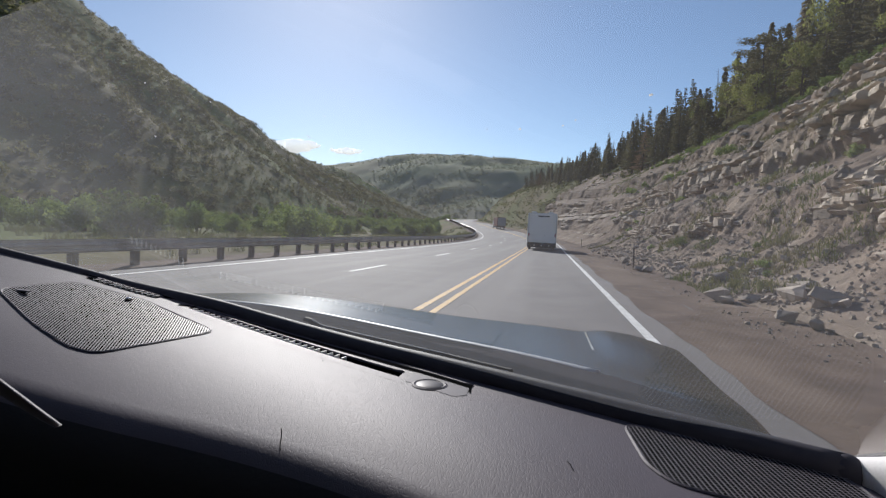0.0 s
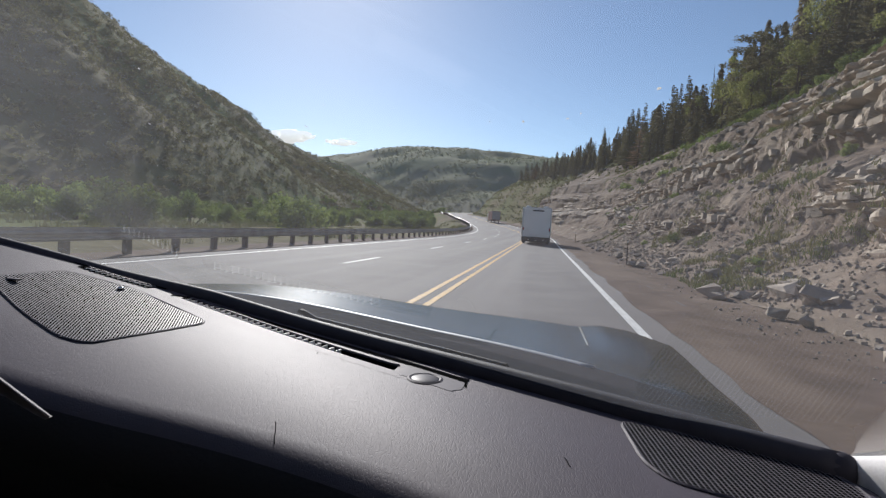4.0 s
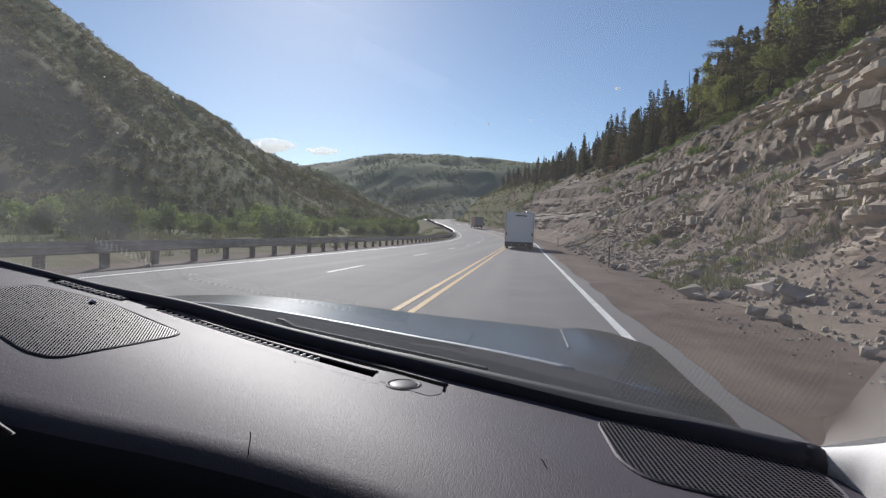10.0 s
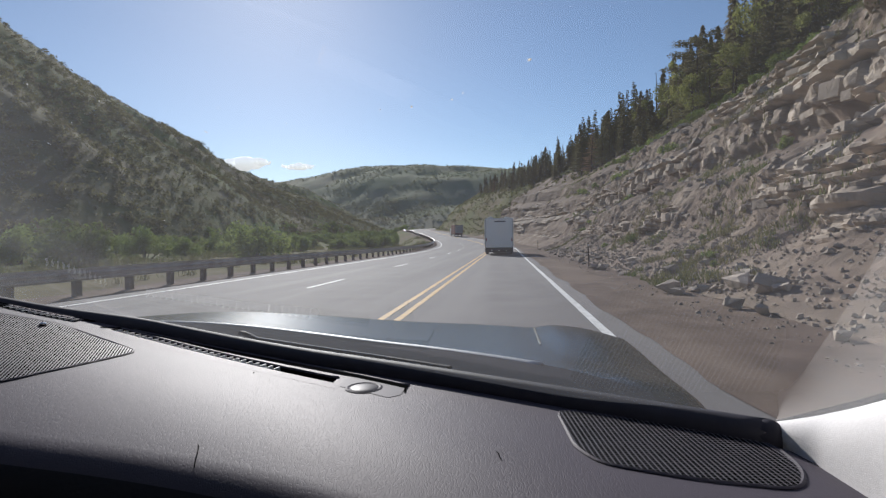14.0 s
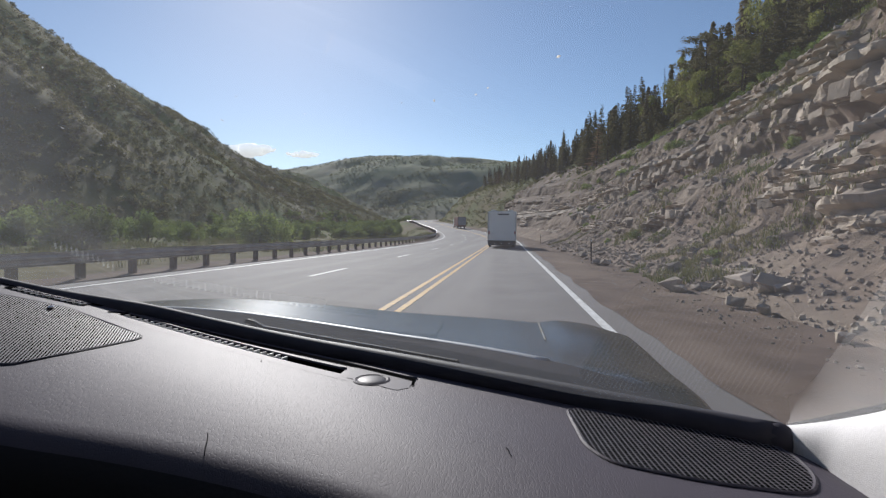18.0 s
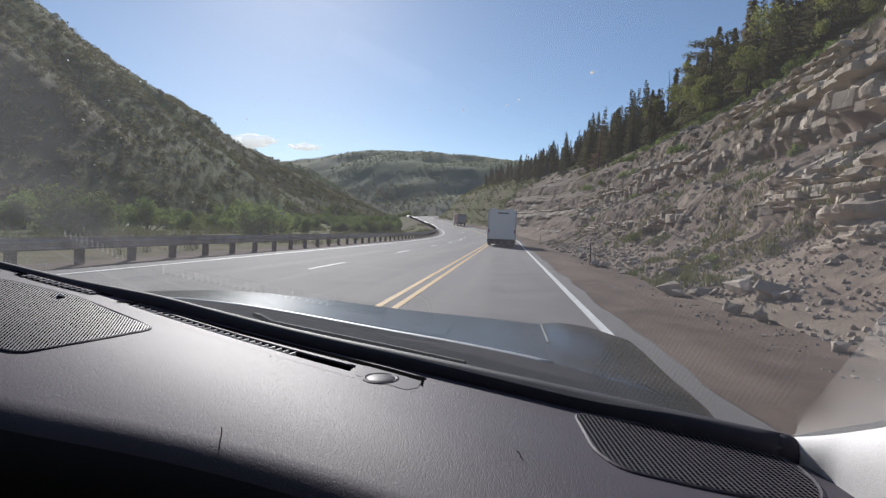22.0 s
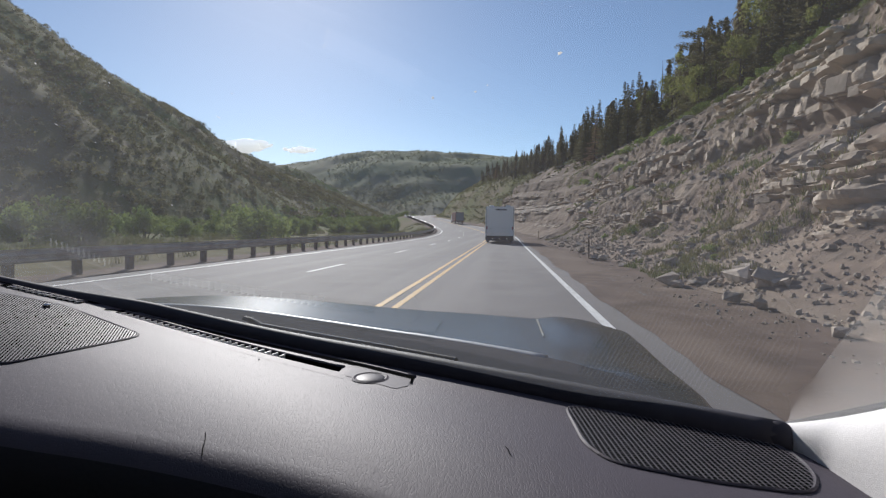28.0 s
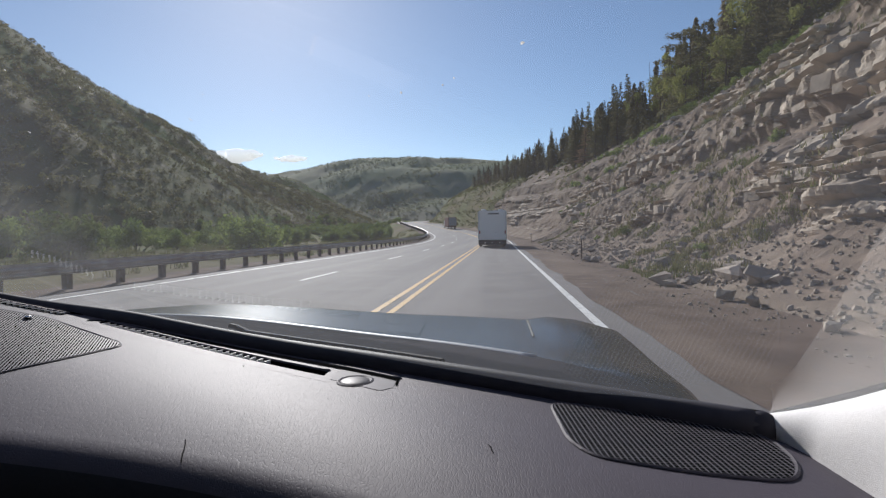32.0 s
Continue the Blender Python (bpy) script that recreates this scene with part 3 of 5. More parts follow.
def scatter_stones(name, count, ylow, yhigh, ulow, uhigh, smin, smax, seed, label):
    r = np.random.RandomState(seed)
    base = np.array([(-.5, -.4, -.2), (.5, -.35, -.25), (.4, .5, -.2), (-.4, .45, -.2), (-.3, -.25, .35), (.35, -.1, .3), (.05, .35, .4)])
    tri = [(0, 1, 5, 4), (1, 2, 5), (2, 6, 5), (2, 3, 6), (3, 0, 4), (3, 4, 6), (4, 5, 6)]
    V, F = [], []
    for k in range(count):
        y, u = r.uniform(ylow, yhigh), ulow + (uhigh - ulow) * r.rand()
        if u > FOOT + 0.1:
            px, pz = cut_surface(np.array([u - FOOT]), np.array([y]))
            x, z = float(px[0]), float(pz[0])
        else:
            x, z = u, -0.03
        s = r.uniform(smin, smax) * (1 + (r.rand() > 0.93))
        a = r.uniform(0, 6.28)
        q = base * r.uniform(0.7, 1.2, 3) * s + r.normal(0, 0.07 * s, base.shape)
        q = np.stack([q[:, 0] * np.cos(a) - q[:, 1] * np.sin(a), q[:, 0] * np.sin(a) + q[:, 1] * np.cos(a), q[:, 2]], 1)
        F += [tuple(i + len(V) for i in t) for t in tri]
        V += (q + (x + float(bend(y)), y, z + float(climb(y)) - 0.04 * s)).tolist()
    return tagged(put(name, V, F, RUBBLE), label, "rubble", kind="stuff")


scatter_stones("talus", 6800, -2, 70, FOOT + 0.0, FOOT + 4.2, 0.025, 0.12, 5, "loose angular talus on the cut slope")
scatter_stones("talus", 1500, -6, 70, FOOT + 4.2, FOOT + 13, 0.10, 0.4, 6, "loose stones on the ledges")
scatter_stones("gravel", 700, 0, 45, 3.3, FOOT + 0.3, 0.015, 0.06, 7, "small gravel scattered over the shoulder")


# ---- plants ----
def tuft_cloud(r, count, spread, leaf, upright=0.3):
    """Loose leaf-shaped faces in a rounded cloud: vertices (n, 3), four a leaf."""
    d = r.normal(0, 1, (count, 3))
    d /= np.linalg.norm(d, axis=1)[:, None]
    c = d * (r.rand(count, 1) ** 0.45) * spread
    a = r.normal(0, 1, (count, 3))
    a[:, 2] += upright
    a /= np.linalg.norm(a, axis=1)[:, None]
    b = np.cross(a, r.normal(0, 1, (count, 3)))
    b /= np.linalg.norm(b, axis=1)[:, None] + 1e-9
    s = leaf * r.uniform(0.6, 1.3, (count, 1))
    return np.stack([c - a * s, c + b * s * 0.45, c + a * s, c - b * s * 0.45], 1).reshape(-1, 3)


def quads(n):
    return np.arange(n * 4).reshape(-1, 4).tolist()


def conifer(seed, height, mat, sparse=1.0):
    r = np.random.RandomState(seed)
    tree = new("conifer")
    spine = [(0.10 * math.sin(k * 1.3 + seed), 0.10 * math.cos(k * 1.7 + seed), height * k / 6 - 0.4) for k in range(7)]
    V, n = [], 7
    for k, p in enumerate(spine):
        rad = 0.016 * height * (1 - k / 6.3)
        V += [(p[0] + rad * math.cos(6.283 * j / n), p[1] + rad * math.sin(6.283 * j / n), p[2]) for j in range(n)]
    put("trunk", V, [(k * n + j, k * n + (j + 1) % n, (k + 1) * n + (j + 1) % n, (k + 1) * n + j) for k in range(6) for j in range(n)], BARK, tree)
    pts = []
    z = height * r.uniform(0.06, 0.16)
    while z < height * 0.985:
        k = 1 - z / height
        reach = height * 0.24 * (k ** 0.95) * r.uniform(0.75, 1.15) + 0.08
        for b in range(max(3, int((5 + 6 * k) * sparse))):
            a = r.uniform(0, 6.283)
            ln = reach * r.uniform(0.6, 1.1)
            steps = max(2, int(ln / 0.2))
            for s in range(steps):
                f = (s + 0.6) / steps
                cx, cyy, cz = ln * f * math.cos(a), ln * f * math.sin(a), z - 0.28 * ln * f + 0.14 * ln * f * f
                w = (0.17 * (1.15 - 0.75 * f) + 0.05) * (0.55 + 0.6 * k)
                for side in (-1, 1):
                    t = a + side * r.uniform(0.5, 1.1)
                    tip = (cx + w * 1.5 * math.cos(t), cyy + w * 1.5 * math.sin(t), cz - 0.10 + r.uniform(-0.08, 0.06))
                    o = 0.16 * w
                    pts += [(cx - o * math.sin(a), cyy + o * math.cos(a), cz + 0.05), (cx + w * math.cos(a), cyy + w * math.sin(a), cz - 0.02), tip, (cx, cyy, cz - 0.16)]
        z += height * r.uniform(0.022, 0.036) / (0.6 + 0.4 * sparse)
    put("crown", pts, quads(len(pts) // 4), mat, tree)
    return tree


def broadleaf(seed, height, mat, name="aspen", leaf=0.12, count=1500):
    r = np.random.RandomState(seed)
    tree = new(name)
    V, F = [], []

    def limb(p, q, ra, rb):
        w = (Vector(q) - Vector(p)).normalized()
        s = w.cross(Vector((0.3, 0.9, 0.1))).normalized()
        t = w.cross(s)
        i = len(V)
        for c, rad in ((p, ra), (q, rb)):
            V.extend([tuple(Vector(c) + (s * math.cos(k * 1.2566) + t * math.sin(k * 1.2566)) * rad) for k in range(5)])
        F.extend([(i + k, i + (k + 1) % 5, i + 5 + (k + 1) % 5, i + 5 + k) for k in range(5)])

    limb((0, 0, -0.4), (0.1, 0, height * 0.5), 0.018 * height, 0.012 * height)
    limb((0.1, 0, height * 0.5), (0, 0.1, height * 0.95), 0.012 * height, 0.003 * height)
    clouds = []
    for k in range(9):
        z = height * r.uniform(0.3, 0.9)
        a = r.uniform(0, 6.283)
        ln = height * r.uniform(0.10, 0.24)
        tip = (ln * math.cos(a), ln * math.sin(a), z + 0.5 * ln)
        limb((0.05, 0, z), tip, 0.006 * height, 0.002 * height)
        clouds.append(tuft_cloud(r, count // 10, height * r.uniform(0.08, 0.14), leaf) * (1, 1, 1.25) + tip)
    clouds.append(tuft_cloud(r, count // 10, height * 0.11, leaf) * (1, 1, 1.5) + (0, 0.1, height * 0.93))
    put("trunk", V, F, BARK, tree)
    P = np.concatenate(clouds)
    put("crown", P, quads(len(P) // 4), mat, tree)
    return tree


def bush(seed, mat, name="bush", leaf=0.085, count=1000, stems=BARK):
    r = np.random.RandomState(seed)
    b = new(name)
    V, F, clouds = [], [], []
    for k in range(11):
        a, ln = r.uniform(0, 6.283), r.uniform(0.2, 1.0)
        tip = np.array((0.8 * ln * math.cos(a), 0.8 * ln * math.sin(a), 0.16 + (0.95 - 0.5 * ln) * r.rand()))
        i = len(V)
        V += [(0.03, 0, -0.2), (-0.02, 0.03, -0.2), (-0.02, -0.03, -0.2), tuple(tip)]
        F += [(i, i + 1, i + 3), (i + 1, i + 2, i + 3), (i + 2, i, i + 3)]
        clouds.append(tuft_cloud(r, count // 11, 0.36, leaf) + tip)
    put("stems", V, F, stems, b)
    P = np.concatenate(clouds)
    put("leaves", P, quads(len(P) // 4), mat, b)
    return b


def ground_at(x, y):
    u = x - float(bend(y))
    if FOOT + 0.2 < u < FOOT + 16 and -12 < y < 145:
        px, pz = cut_surface(np.array([u - FOOT]), np.array([y]))
        return float(pz[0] + climb(y))
    return float(land(x, y))


def plant(first, state, x, y, size, tilt=2.0, lift=0.0):
    m = pose(x, y, ground_at(x, y) + lift, rnd.uniform(-tilt, tilt), rnd.uniform(-tilt, tilt), rnd.uniform(0, 360)) @ Matrix.Scale(size, 4)
    if not state.get(first):
        state[first] = True
        first.matrix_world = m
        return first
    ob = copy_thing(first, Matrix())
    ob.matrix_basis = m
    return ob


used = {}
rnd = random.Random(11)
FIRS = [tagged(conifer(k, 10.0, NEEDLES, 1.0), "dark green conifer on the slope above the cut", "conifer", "conifers above the rock cut") for k in range(4)]
DRY = tagged(conifer(9, 10.0, RUSTY_NEEDLES, 0.6), "brown drying conifer on the slope above the cut", "conifer", "conifers above the rock cut")
spots = []
while len(spots) < 285:
    y = 20 + 200 * rnd.random() ** 1.15
    u = FOOT + 16 + 36 * rnd.random() ** 1.3
    if all((u - a) ** 2 + (y - b) ** 2 > 3.6 for a, b in spots):
        spots.append((u, y))
for u, y in spots:
    size = rnd.uniform(0.65, 1.3) * (1 - 0.35 * float(smooth01(110, 200, y))) * (0.8 if u < FOOT + 20 else 1.0)
    plant(DRY if rnd.random() < 0.09 else rnd.choice(FIRS), used, u + float(bend(y)), y, size)
ASPENS = [tagged(broadleaf(20 + k, 6.0, ASPEN), "young aspen with fresh light green leaves", "aspen", "aspens on the ledges") for k in range(2)]
for u, y, s in ((19.5, 33, 0.6), (20.2, 39, 0.7), (18.4, 47, 0.75), (19.0, 58, 0.8), (22, 70, 0.9), (25, 84, 1.1), (27, 89, 1.1), (26, 97, 1.1), (28, 103, 1.1), (21.5, 50, 1.1), (22, 62, 1.2), (23.5, 76, 1.3), (20.8, 29, 0.8)):
    plant(rnd.choice(ASPENS), used, FOOT + u - 4 + float(bend(y)), y, s)


def snag(seed, height):
    """A dead standing trunk with broken branch stubs."""
    r = random.Random(seed)
    tree = tagged(new("snag"), "grey dead standing tree trunk without needles", "dead tree", "dead trees above the rock cut")
    V, n = [], 6
    for k in range(9):
        t = k / 8
        rad = 0.013 * height * (1 - t) + 0.015
        cx, cyy = 0.12 * math.sin(t * 4 + seed), 0.1 * math.cos(t * 3 + seed)
        V += [(cx + rad * math.cos(6.283 * j / n), cyy + rad * math.sin(6.283 * j / n), height * t - 0.3) for j in range(n)]
    put("trunk", V, [(k * n + j, k * n + (j + 1) % n, (k + 1) * n + (j + 1) % n, (k + 1) * n + j) for k in range(8) for j in range(n)], BARK, tree)
    V, F = [], []
    for k in range(16):
        z, a_, ln = height * r.uniform(0.3, 0.95), r.uniform(0, 6.283), r.uniform(0.3, 1.1)
        p, q = Vector((0, 0, z)), Vector((ln * math.cos(a_), ln * math.sin(a_), z + r.uniform(-0.2, 0.3)))
        i_ = len(V)
        V += [p + Vector((0, 0, 0.03)), p + Vector((0.025, 0, -0.02)), p + Vector((-0.02, 0.02, -0.02)), q]
        F += [(i_, i_ + 1, i_ + 3), (i_ + 1, i_ + 2, i_ + 3), (i_ + 2, i_, i_ + 3)]
    put("branches", V, F, BARK, tree)
    return tree


def lone_pine(seed, height):
    """A spreading pine: bare lower trunk, a few flat-topped tiers of needles."""
    r = np.random.RandomState(seed)
    tree = tagged(new("pine"), "lone spreading pine with a bare trunk on the crest", "pine")
    V, F, clouds, n = [], [], [], 7
    for k in range(7):
        t = k / 6
        V += [(0.25 * math.sin(2.5 * t) + 0.028 * height * (1.05 - t) * math.cos(6.283 * j / n), 0.028 * height * (1.05 - t) * math.sin(6.283 * j / n), height * 0.93 * t - 0.4) for j in range(n)]
    F += [(k * n + j, k * n + (j + 1) % n, (k + 1) * n + (j + 1) % n, (k + 1) * n + j) for k in range(6) for j in range(n)]
    for k in range(17):
        t = 0.42 + 0.55 * k / 16
        a_, ln = 2.4 * k, height * r.uniform(0.22, 0.40) * (1.15 - 0.55 * t)
        z = height * t
        tip = np.array((0.2 + ln * math.cos(a_), ln * math.sin(a_), z + 0.12 * ln))
        i_ = len(V)
        V += [(0.2, 0, z - 0.25), (0.26, 0.04, z - 0.33), (0.14, 0.04, z - 0.33), tuple(tip)]
        F += [(i_, i_ + 1, i_ + 3), (i_ + 1, i_ + 2, i_ + 3), (i_ + 2, i_, i_ + 3)]
        for f in (0.55, 0.85, 1.05):
            clouds.append(tuft_cloud(r, 120, height * 0.075, 0.13) * (1.25, 1.25, 0.55) + np.array((0.2, 0, z)) * (1 - f) + tip * f)
    put("trunk", V, F, BARK, tree)
    P = np.concatenate(clouds)
    put("crown", P, quads(len(P) // 4), NEEDLES, tree)
    return tree


for seed, u, y, h in ((1, 17.5, 44, 9.0), (2, 18.5, 58, 8.0), (3, 20.5, 73, 10.0), (4, 17.8, 36, 7.0), (5, 24, 96, 11.0)):
    x = FOOT + u + float(bend(y))
    snag(seed, h).matrix_world = pose(x, y, ground_at(x, y), rnd.uniform(-4, 4), rnd.uniform(-4, 4), seed * 70)
x = FOOT + 16.6 + float(bend(62))
lone_pine(6, 9.5).matrix_world = pose(x, 62, ground_at(x, 62), 2, -3, 40)
LEDGE_BUSH = [tagged(bush(30 + k, MEADOW), "yellow-green shrub growing on the cut slope", "shrub", "shrubs on the rock cut") for k in range(3)]
for k in range(110):
    y = rnd.uniform(8, 95)
    u = FOOT + (rnd.uniform(12, 19) if k % 4 else rnd.uniform(1.5, 10))
    plant(rnd.choice(LEDGE_BUSH), used, u + float(bend(y)), y, rnd.uniform(0.35, 1.0) * (0.5 if u < FOOT + 8 else 1), 8)
RIVER_BUSH = [tagged(bush(50 + k, MEADOW, "willow_bush", 0.055, 3000), "rounded bright green willow bush below the guardrail", "bush", "willow bushes along the river") for k in range(3)]
for k in range(230):
    y = rnd.uniform(14, 330)
    x = float(bend(y)) * 0.8 - rnd.uniform(21, 66)
    plant(rnd.choice(RIVER_BUSH), used, x, y, rnd.uniform(1.5, 3.0), 5)


def forest(name, spots, mat, seed, label):
    """A dense wood of spires in one mesh."""
    r = np.random.RandomState(seed)
    P = []
    for x, y, z, h in spots:
        n = int(h * 26)
        f = r.rand(n) ** 0.75
        a, q = r.uniform(0, 6.283, n), h * 0.2 * (1 - f) ** 0.9 * r.uniform(0.35, 1.1, n) + 0.05
        c = np.stack([x + q * np.cos(a), y + q * np.sin(a), z + h * f], 1)
        out = np.stack([np.cos(a), np.sin(a), -0.55 + 0 * a], 1) * (0.25 + 0.045 * h * (1 - f))[:, None]
        side = np.stack([-np.sin(a), np.cos(a), 0 * a], 1) * 0.22
        P.append(np.stack([c - out, c + side, c + out, c - side], 1).reshape(-1, 3))
    P = np.concatenate(P)
    return tagged(put(name, P, quads(len(P) // 4), mat), label, "forest", kind="stuff")


def tuft_field(name, spots, size, leaves, mat, seed, label, category, leaf=0.34):
    """Many small plants in one mesh."""
    r = np.random.RandomState(seed)
    forms = [tuft_cloud(r, leaves, 0.5, leaf) * (1, 1, 0.75) + (0, 0, 0.3) for _ in range(12)]
    P = np.concatenate([forms[k % 12] * size * r.uniform(0.5, 1.5) + s for k, s in enumerate(spots)])
    return tagged(put(name, P, quads(len(P) // 4), mat), label, category, kind="stuff")


nr = np.random.RandomState(2)
hx, hy = nr.uniform(-330, -50, 15000), nr.uniform(20, 440, 15000)
keep = fbm(hx / 40, hy / 40, 4) + 0.6 * nr.rand(15000) > 0.12
hx, hy = hx[keep], hy[keep]
hx = np.where(hx > -62 + 0.55 * bend(hy), hx - 60, hx)
gx_, gy_ = nr.uniform(-340, -45, 42000), nr.uniform(20, 600, 42000)
gx_ = np.where(gx_ > -52 + 0.55 * bend(gy_), gx_ - 70, gx_)
tuft_field("hill_sage", np.stack([gx_, gy_, land(gx_, gy_)], 1), 1.15, 11, SAGE, 13, "low sage and grass clumps covering the hillside", "sage", 0.24)
tuft_field("hill_scrub", np.stack([hx, hy, land(hx, hy)], 1), 2.0, 36, SCRUB, 3, "dark oak scrub dotted over the hillside", "scrub", 0.17)
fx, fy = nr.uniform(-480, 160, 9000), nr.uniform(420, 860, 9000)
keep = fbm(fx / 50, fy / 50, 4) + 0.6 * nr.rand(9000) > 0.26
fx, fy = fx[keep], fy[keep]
tuft_field("far_scrub", np.stack([fx, fy, land(fx, fy)], 1), 2.4, 10, HAZED_SCRUB, 8, "scrub and small trees on the distant ridge, coloured paler for haze", "scrub")
sx, sy = nr.uniform(14, 55, 2600), nr.uniform(5, 240, 2600)
tuft_field("slope_scrub", np.stack([FOOT + sx + bend(sy), sy, land(FOOT + sx + bend(sy), sy)], 1), 0.9, 10, SCRUB, 9, "low brush under the conifers", "brush")


wx, wy = nr.uniform(18, 62, 460), nr.uniform(35, 250, 460)
wz = land(FOOT + wx + bend(wy), wy)
tall = nr.uniform(4.5, 11.0, 460) * (1 - 0.35 * smooth01(120, 220, wy))
WOOD = material("dark_needles", (0.125, 0.118, 0.068), 0.85, second=(0.17, 0.14, 0.09), scale=0.15, per_object=0.35, per_island=True, object_space=False, leafy=0.5, spec=0.05)
forest("conifer_forest", [(FOOT + a + float(bend(b)), b, c_ - 0.3, h) for a, b, c_, h in zip(wx, wy, wz, tall)], WOOD, 31, "dense dark conifer wood above the rock cut")
ex, ey = nr.uniform(0.5, 45, 4200), nr.uniform(140, 330, 4200)
tuft_field("bank_sage", np.stack([FOOT + ex + bend(ey), ey, land(FOOT + ex + bend(ey), ey)], 1), 0.8, 8, SAGE, 19, "low sage and grass on the far bank", "sage")


def grass_field(name, count, ylow, yhigh, ulow, uhigh, high, seed, label):
    r = np.random.RandomState(seed)
    y, u = r.uniform(ylow, yhigh, count * 3), r.uniform(ulow, uhigh, count * 3)
    ok = fbm(u / 2.5, y / 4, 3) > 0.16
    y, u = y[ok][:count], u[ok][:count]
    P = []
    for a, b in zip(u, y):
        x = a + float(bend(b))
        if a > FOOT + 0.2:
            px, pz = cut_surface(np.array([a - FOOT]), np.array([b]))
            c = np.array((float(px[0]) + float(bend(b)), b, float(pz[0] + climb(b)) - 0.03))
        else:
            c = np.array((x, b, float(climb(b)) - 0.05)) if a > EDGE else np.array((x, b, float(land(x, b)) - 0.03))
        for _ in range(7):
            t, h = r.uniform(0, 6.283), high * r.uniform(0.5, 1.2)
            o = np.array((r.normal(0, 0.07), r.normal(0, 0.07), 0))
            w = np.array((math.cos(t), math.sin(t), 0)) * 0.016
            lean = np.array((r.normal(0, 0.3), r.normal(0, 0.3), 1.0)) * h
            P += [c + o - w, c + o + w, c + o + lean + w * 0.2, c + o + lean - w * 0.2]
    return tagged(put(name, P, quads(len(P) // 4), GRASS), label, "grass", kind="stuff")


grass_field("grass", 2600, 3, 60, FOOT - 0.3, FOOT + 4.0, 0.2, 21, "patchy green grass at the foot of the cut")
grass_field("grass", 1500, 5, 80, FOOT + 4.0, FOOT + 8.5, 0.25, 24, "sparse green grass between the ledges")
grass_field("grass", 3000, 3, 120, FOOT + 8.5, FOOT + 17, 0.3, 22, "grass on the upper ledges")
grass_field("grass", 6500, 8, 150, EDGE - 26, EDGE + 0.2, 0.45, 23, "tall green grass behind the guardrail")

# ---- guardrail ----
RAIL_U = EDGE + 0.75
guardrail = tagged(new("guardrail"), "long weathered steel guardrail on posts along the far shoulder", "guardrail")
ys = axis((-20, 260, 1.9))
W_BEAM = [(0.04, 0.155), (0.0, 0.13), (0.0, 0.085), (0.075, 0.05), (0.075, 0.02), (0.0, -0.015), (0.0, -0.06), (0.075, -0.09), (0.075, -0.12), (0.0, -0.155), (0.04, -0.16)]
V, F = sweep([(RAIL_U + 0.1 + float(bend(y)), y, float(climb(y)) + 0.54) for y in ys], W_BEAM)
beam = put("beam", V, F, GALV, guardrail)
sol = beam.modifiers.new("gauge", "SOLIDIFY")
sol.thickness = 0.004
post_mesh = None
for y in ys[:120]:
    if post_mesh is None:
        ob = part("post", box_bm(0.15, 0.2, 0.9, (0, 0, 0.23), 0.012), POST_WOOD, guardrail)
        post_mesh = ob.data
    else:
        ob = new("post", post_mesh)
        ob.parent = guardrail
    ob.location = (RAIL_U - 0.05 + float(bend(y)), y, float(climb(y)))


# ---- vehicles ahead ----
def wheel(parent, x, y, r=0.36, w=0.24, base=0.0):
    side = Matrix.Translation((x, y, r + base)) @ Matrix.Rotation(radians(90), 4, "Y")
    bm = cyl_bm(r, r, w, 24, side)
    bmesh.ops.bevel(bm, geom=[e for e in bm.edges if e.is_manifold and e.calc_face_angle(0) > 1], offset=0.03, segments=2, affect="EDGES")
    tyre = part("tyre", bm, RUBBER, parent)
    part("rim", cyl_bm(r * 0.6, r * 0.6, w + 0.01, 16, side), GALV, tyre)


